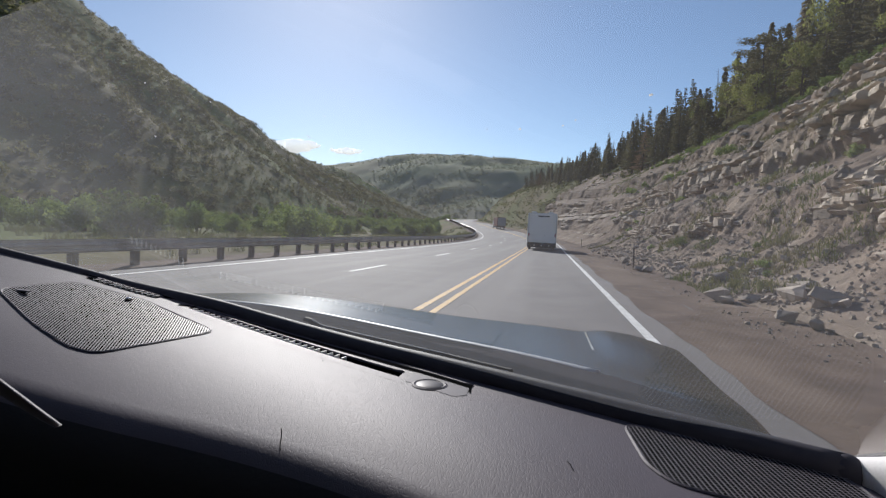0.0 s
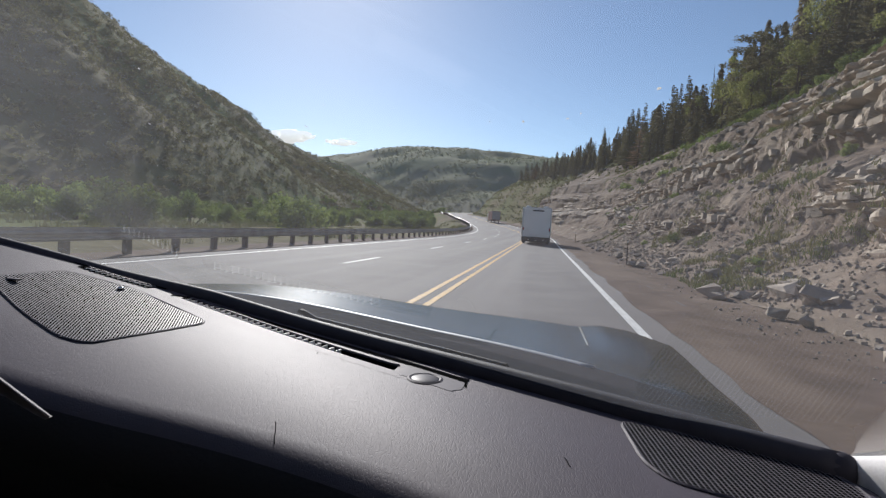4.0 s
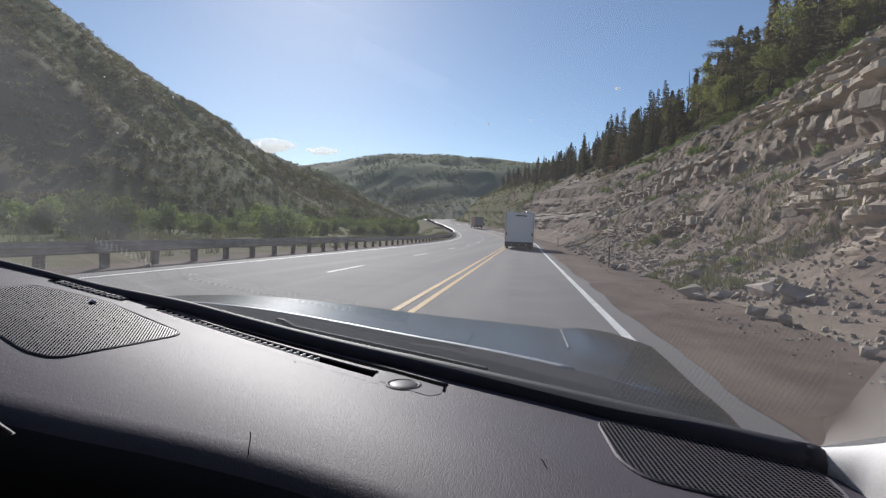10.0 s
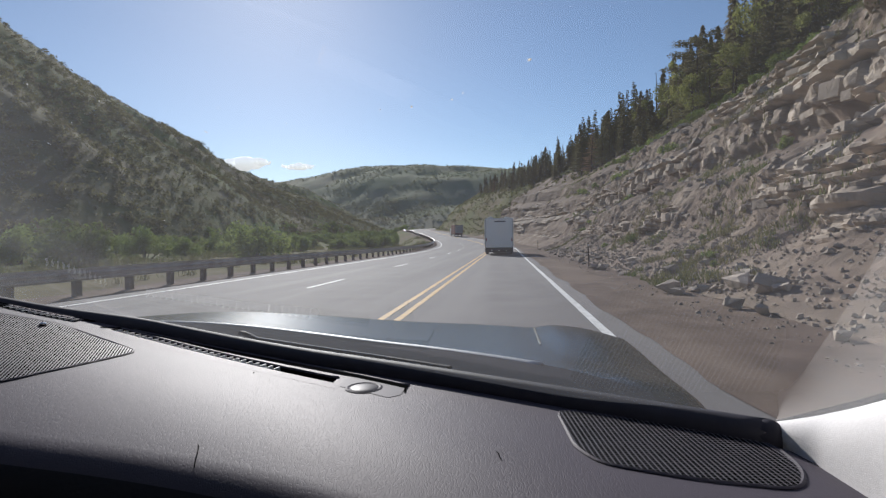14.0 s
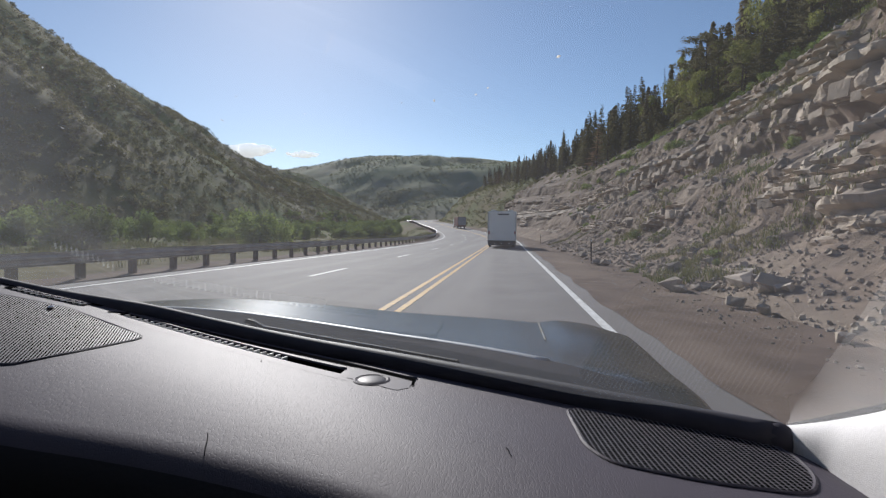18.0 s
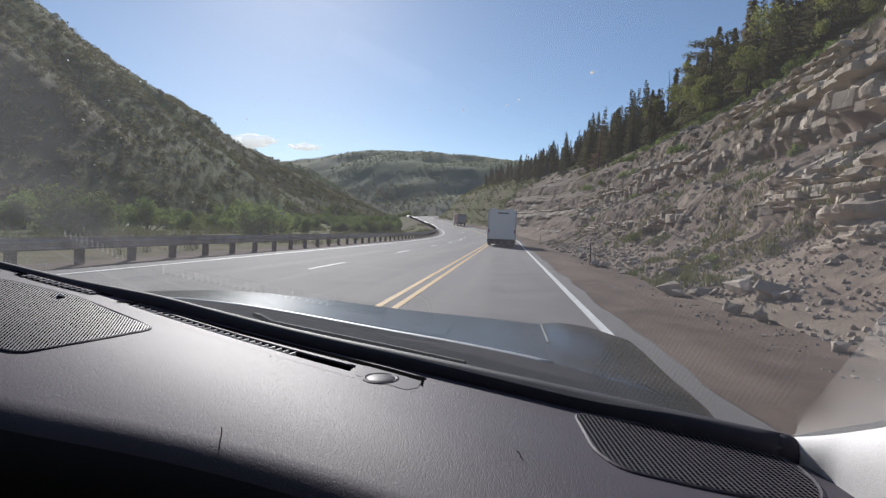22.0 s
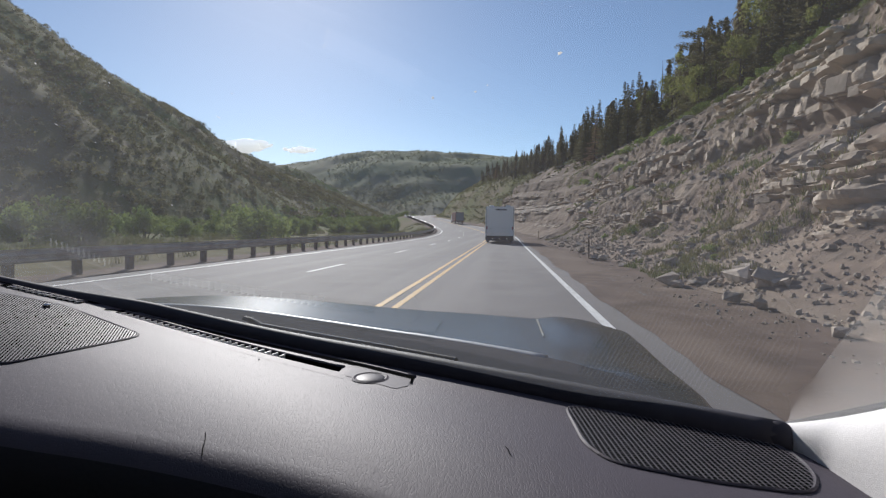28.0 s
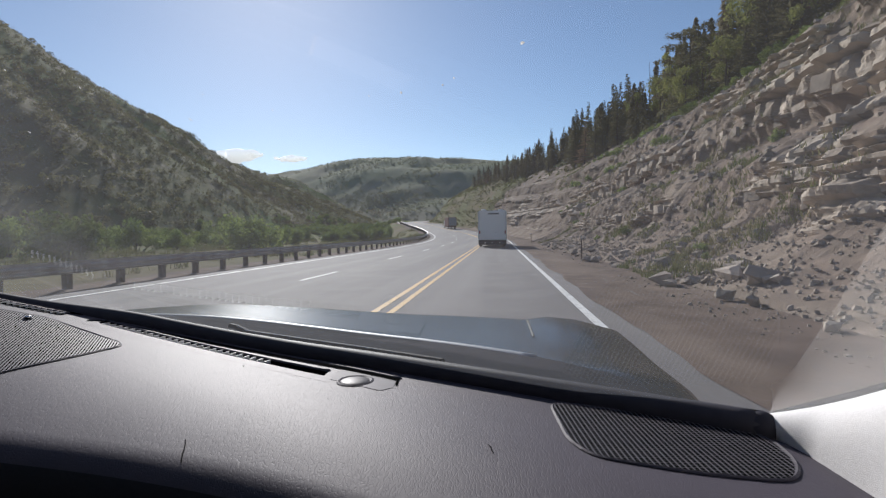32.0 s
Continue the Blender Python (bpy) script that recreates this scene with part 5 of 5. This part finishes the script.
outer = [(0.362, 0.722, 1.056), (0.425, 0.655, 1.106), (0.472, 0.52, 1.19), (0.53, 0.30, 1.34), (0.60, 0.0, 1.58)]


def between(a, b, n):
    out_ = []
    for k in range(n + 1):
        t = k / n * (len(a) - 1)
        i_ = min(int(t), len(a) - 2)
        out_.append((Vector(a[i_]).lerp(Vector(a[i_ + 1]), t - i_), Vector(b[i_]).lerp(Vector(b[i_ + 1]), t - i_)))
    return out_


V, m_ = [], 9
for p, q in between(inner, outer, 28):
    for k in range(m_):
        t = k / (m_ - 1)
        V.append(p.lerp(q, t) + Vector((-0.02, 0.0, 0.012)) * math.sin(math.pi * t))
trim = put("pillar_trim", V, grid_faces(29, m_), CLOTH, car, "pale grey cloth pillar trim", True)
trim.modifiers.new("thickness", "SOLIDIFY").thickness = 0.006
V, F = sweep([q + Vector((0.004, 0.004, 0.004)) for p, q in between(inner, outer, 28)], [(0.009, 0), (0, 0.009), (-0.009, 0), (0, -0.009)], True)
put("pillar_gasket", V, F, VOID, car, "thin black gasket", True)
V, F = sweep([(-2.0, 1.28, 1.02), (-2.0, 1.06, 1.2), (-2.0, 0.83, 1.4), (-1.98, 0.57, 1.62)], pillar_section, True)
put("pillar_trim", V, F, CLOTH, car, "pale grey cloth pillar trim", True)

# hood
hx_, hy_ = np.linspace(-2.04, 0.60, 106), np.concatenate([np.linspace(0.93, 2.16, 66), np.linspace(2.22, 2.95, 14)])
HXX, HYY = np.meshgrid(hx_, hy_)


def hood_z(x, y):
    z = 1.035 - 0.045 * (x + 0.55) ** 2 - 0.03 * np.clip(y - 1.3, 0, 2) + 0.05 * smooth01(-0.25, -1.25, x)
    z = z + 0.016 * smooth01(0.10, 0.20, x) * smooth01(1.4, 1.9, y)
    z = z - 0.02 - 0.12 * np.clip(x - 0.3, 0, 1) - 1.6 * np.clip(x - 0.44, 0, 1) - 0.10 * np.clip(1.25 - y, 0, 1)
    limit = 2.02 - 0.6 * np.clip(x - 0.25, 0, 1) ** 1.3 * 1.6
    return z - 1.2 * np.clip(y - limit, 0, 0.14) ** 1.4 - 0.26 * np.clip(y - limit - 0.14, 0, 1) - 0.5 * np.clip(y - 2.75, 0, 1)


hood = put("hood", np.stack([HXX, HYY, hood_z(HXX, HYY)], -1).reshape(-1, 3), grid_faces(80, 106), HOOD_PAINT, car, "dark grey metallic hood", True)
# highlight along the hood's crease, added as a thin chrome strip
V, F = sweep([(0.12, y, float(hood_z(np.array(0.12), np.array(y))) + 0.002) for y in np.linspace(1.62, 1.98, 12)], [(0.004, 0), (0, 0.003), (-0.004, 0)], False)
put("crease_glint", V, F, CHROME, hood)


def lip_y(x):
    """Rear edge of the hood."""
    return 1.325 - 0.46 * x - 0.2 * x * x


def ahead(x):
    return float(np.interp(x, FRONT_X, FRONT_Y)) + 0.10


V = []
cowl_x = np.linspace(-1.35, 0.32, 60)
for k in np.linspace(0, 1, 6):
    for x in cowl_x:
        y = ahead(x) + (max(float(lip_y(x)), ahead(x) + 0.04) - ahead(x)) * k
        V.append((x, y, float(hood_z(np.array(x), np.array(y))) + 0.012 - 0.01 * (1 - k)))
put("cowl", V, grid_faces(6, 60), COWL, car, "dark plastic cowl under the windscreen", True)
# the hood edge's highlight, put on as a paler metallic strip
V, F = sweep([(float(x), float(lip_y(x)), float(hood_z(np.array(x), np.array(lip_y(x)))) + 0.012) for x in np.linspace(-1.3, 0.10, 50)], [(0.016, -0.012), (0.012, -0.002), (0.002, 0.004), (-0.014, 0.001), (-0.016, -0.006)], True)
put("hood_lip", V, F, LIP_SHEEN, hood, "rear edge of the hood, coloured pale for its sky highlight", True)


def wiper(points, parent):
    arm = put("wiper", *sweep(points, [(0.010, 0), (0.004, 0.008), (-0.004, 0.008), (-0.010, 0)], True), BLACK, parent, "black wiper arm and blade")
    blade = [(p[0], p[1] - 0.010, p[2] - 0.006) for p in points[1:]]
    put("blade", *sweep(blade, [(0.004, 0), (0, 0.007), (-0.004, 0)], True), RUBBER, arm)
    # the spine's sun glint is put into its pale matte colour
    spine = [(p[0], p[1] - 0.003, p[2] + 0.007) for p in points[1:-1]]
    put("spine", *sweep(spine, [(0.0018, 0), (0, 0.0018), (-0.0018, 0), (0, -0.0018)], True), RIB, arm, "bright metal spine")


wiper([(-0.63, 1.225, 1.082), (-0.61, 1.217, 1.08), (-0.576, 1.207, 1.069), (-0.368, 1.129, 1.062), (-0.226, 1.065, 1.06), (-0.09, 1.0, 1.058)], car)
wiper([(-0.33, 1.113, 1.042), (-0.308, 1.103, 1.043), (-0.199, 1.052, 1.044), (-0.102, 1.004, 1.048), (0.055, 0.924, 1.052)], car)
V, F = sweep([(-2.06, 2.84, 0.6), (-1.6, 2.97, 0.62), (-0.72, 3.02, 0.63), (0.2, 2.97, 0.62), (0.64, 2.84, 0.6)], [(0.05, 0.02), (0.06, -0.8), (-0.05, -0.8), (-0.05, 0.02)], True)
put("front_panel", V, F, HOOD_PAINT, car, "dark grey front bumper panel")
for x in (0.64, -2.08):
    part("fender", box_bm(0.08, 1.9, 0.62, (x, 1.9, 0.33), 0.03), HOOD_PAINT, car)
    part("door", box_bm(0.08, 1.92, 0.95, (x, -0.02, 0.42), 0.03), HOOD_PAINT, car)
    part("rear_quarter", box_bm(0.08, 1.3, 0.95, (x, -1.65, 0.42), 0.03), HOOD_PAINT, car)
    part("sill", box_bm(0.1, 2.3, 0.14, (x, 0.0, -0.12), 0.03), BLACK, car)
    part("rear_pillar", box_bm(0.07, 0.3, 0.62, (x, -1.95, 1.33), 0.02), HOOD_PAINT, car)
    part("centre_pillar", box_bm(0.06, 0.12, 0.66, (x, -0.62, 1.3), 0.02), BLACK, car)
for x in (-1.88, 0.46):
    for y in (1.75, -1.75):
        wheel(car, x, y, 0.47, 0.3, CAR_BASE)


# lint and crumbs left on the dashboard
def lint(a, b):
    pts = [Vector(on_dash(a, 0.0008)).lerp(Vector(on_dash(b, 0.0008)), k / 6) + Vector((0.0008 * math.sin(k), 0, 0.0004 * math.sin(math.pi * k / 6))) for k in range(7)]
    V, F = sweep(pts, [(0.0006, 0), (0, 0.0006), (-0.0006, 0)], True)
    ob = put("lint", V, F, VOID)
    ob.matrix_world = CAR_PLACE
    return tagged(ob, "short dark thread lying on the dashboard", "thread", "threads on the dashboard")


lint((-0.378, 0.635), (-0.352, 0.585))
lint((0.004, 0.62), (0.011, 0.598))
lint((-0.455, 0.942), (-0.452, 0.934))
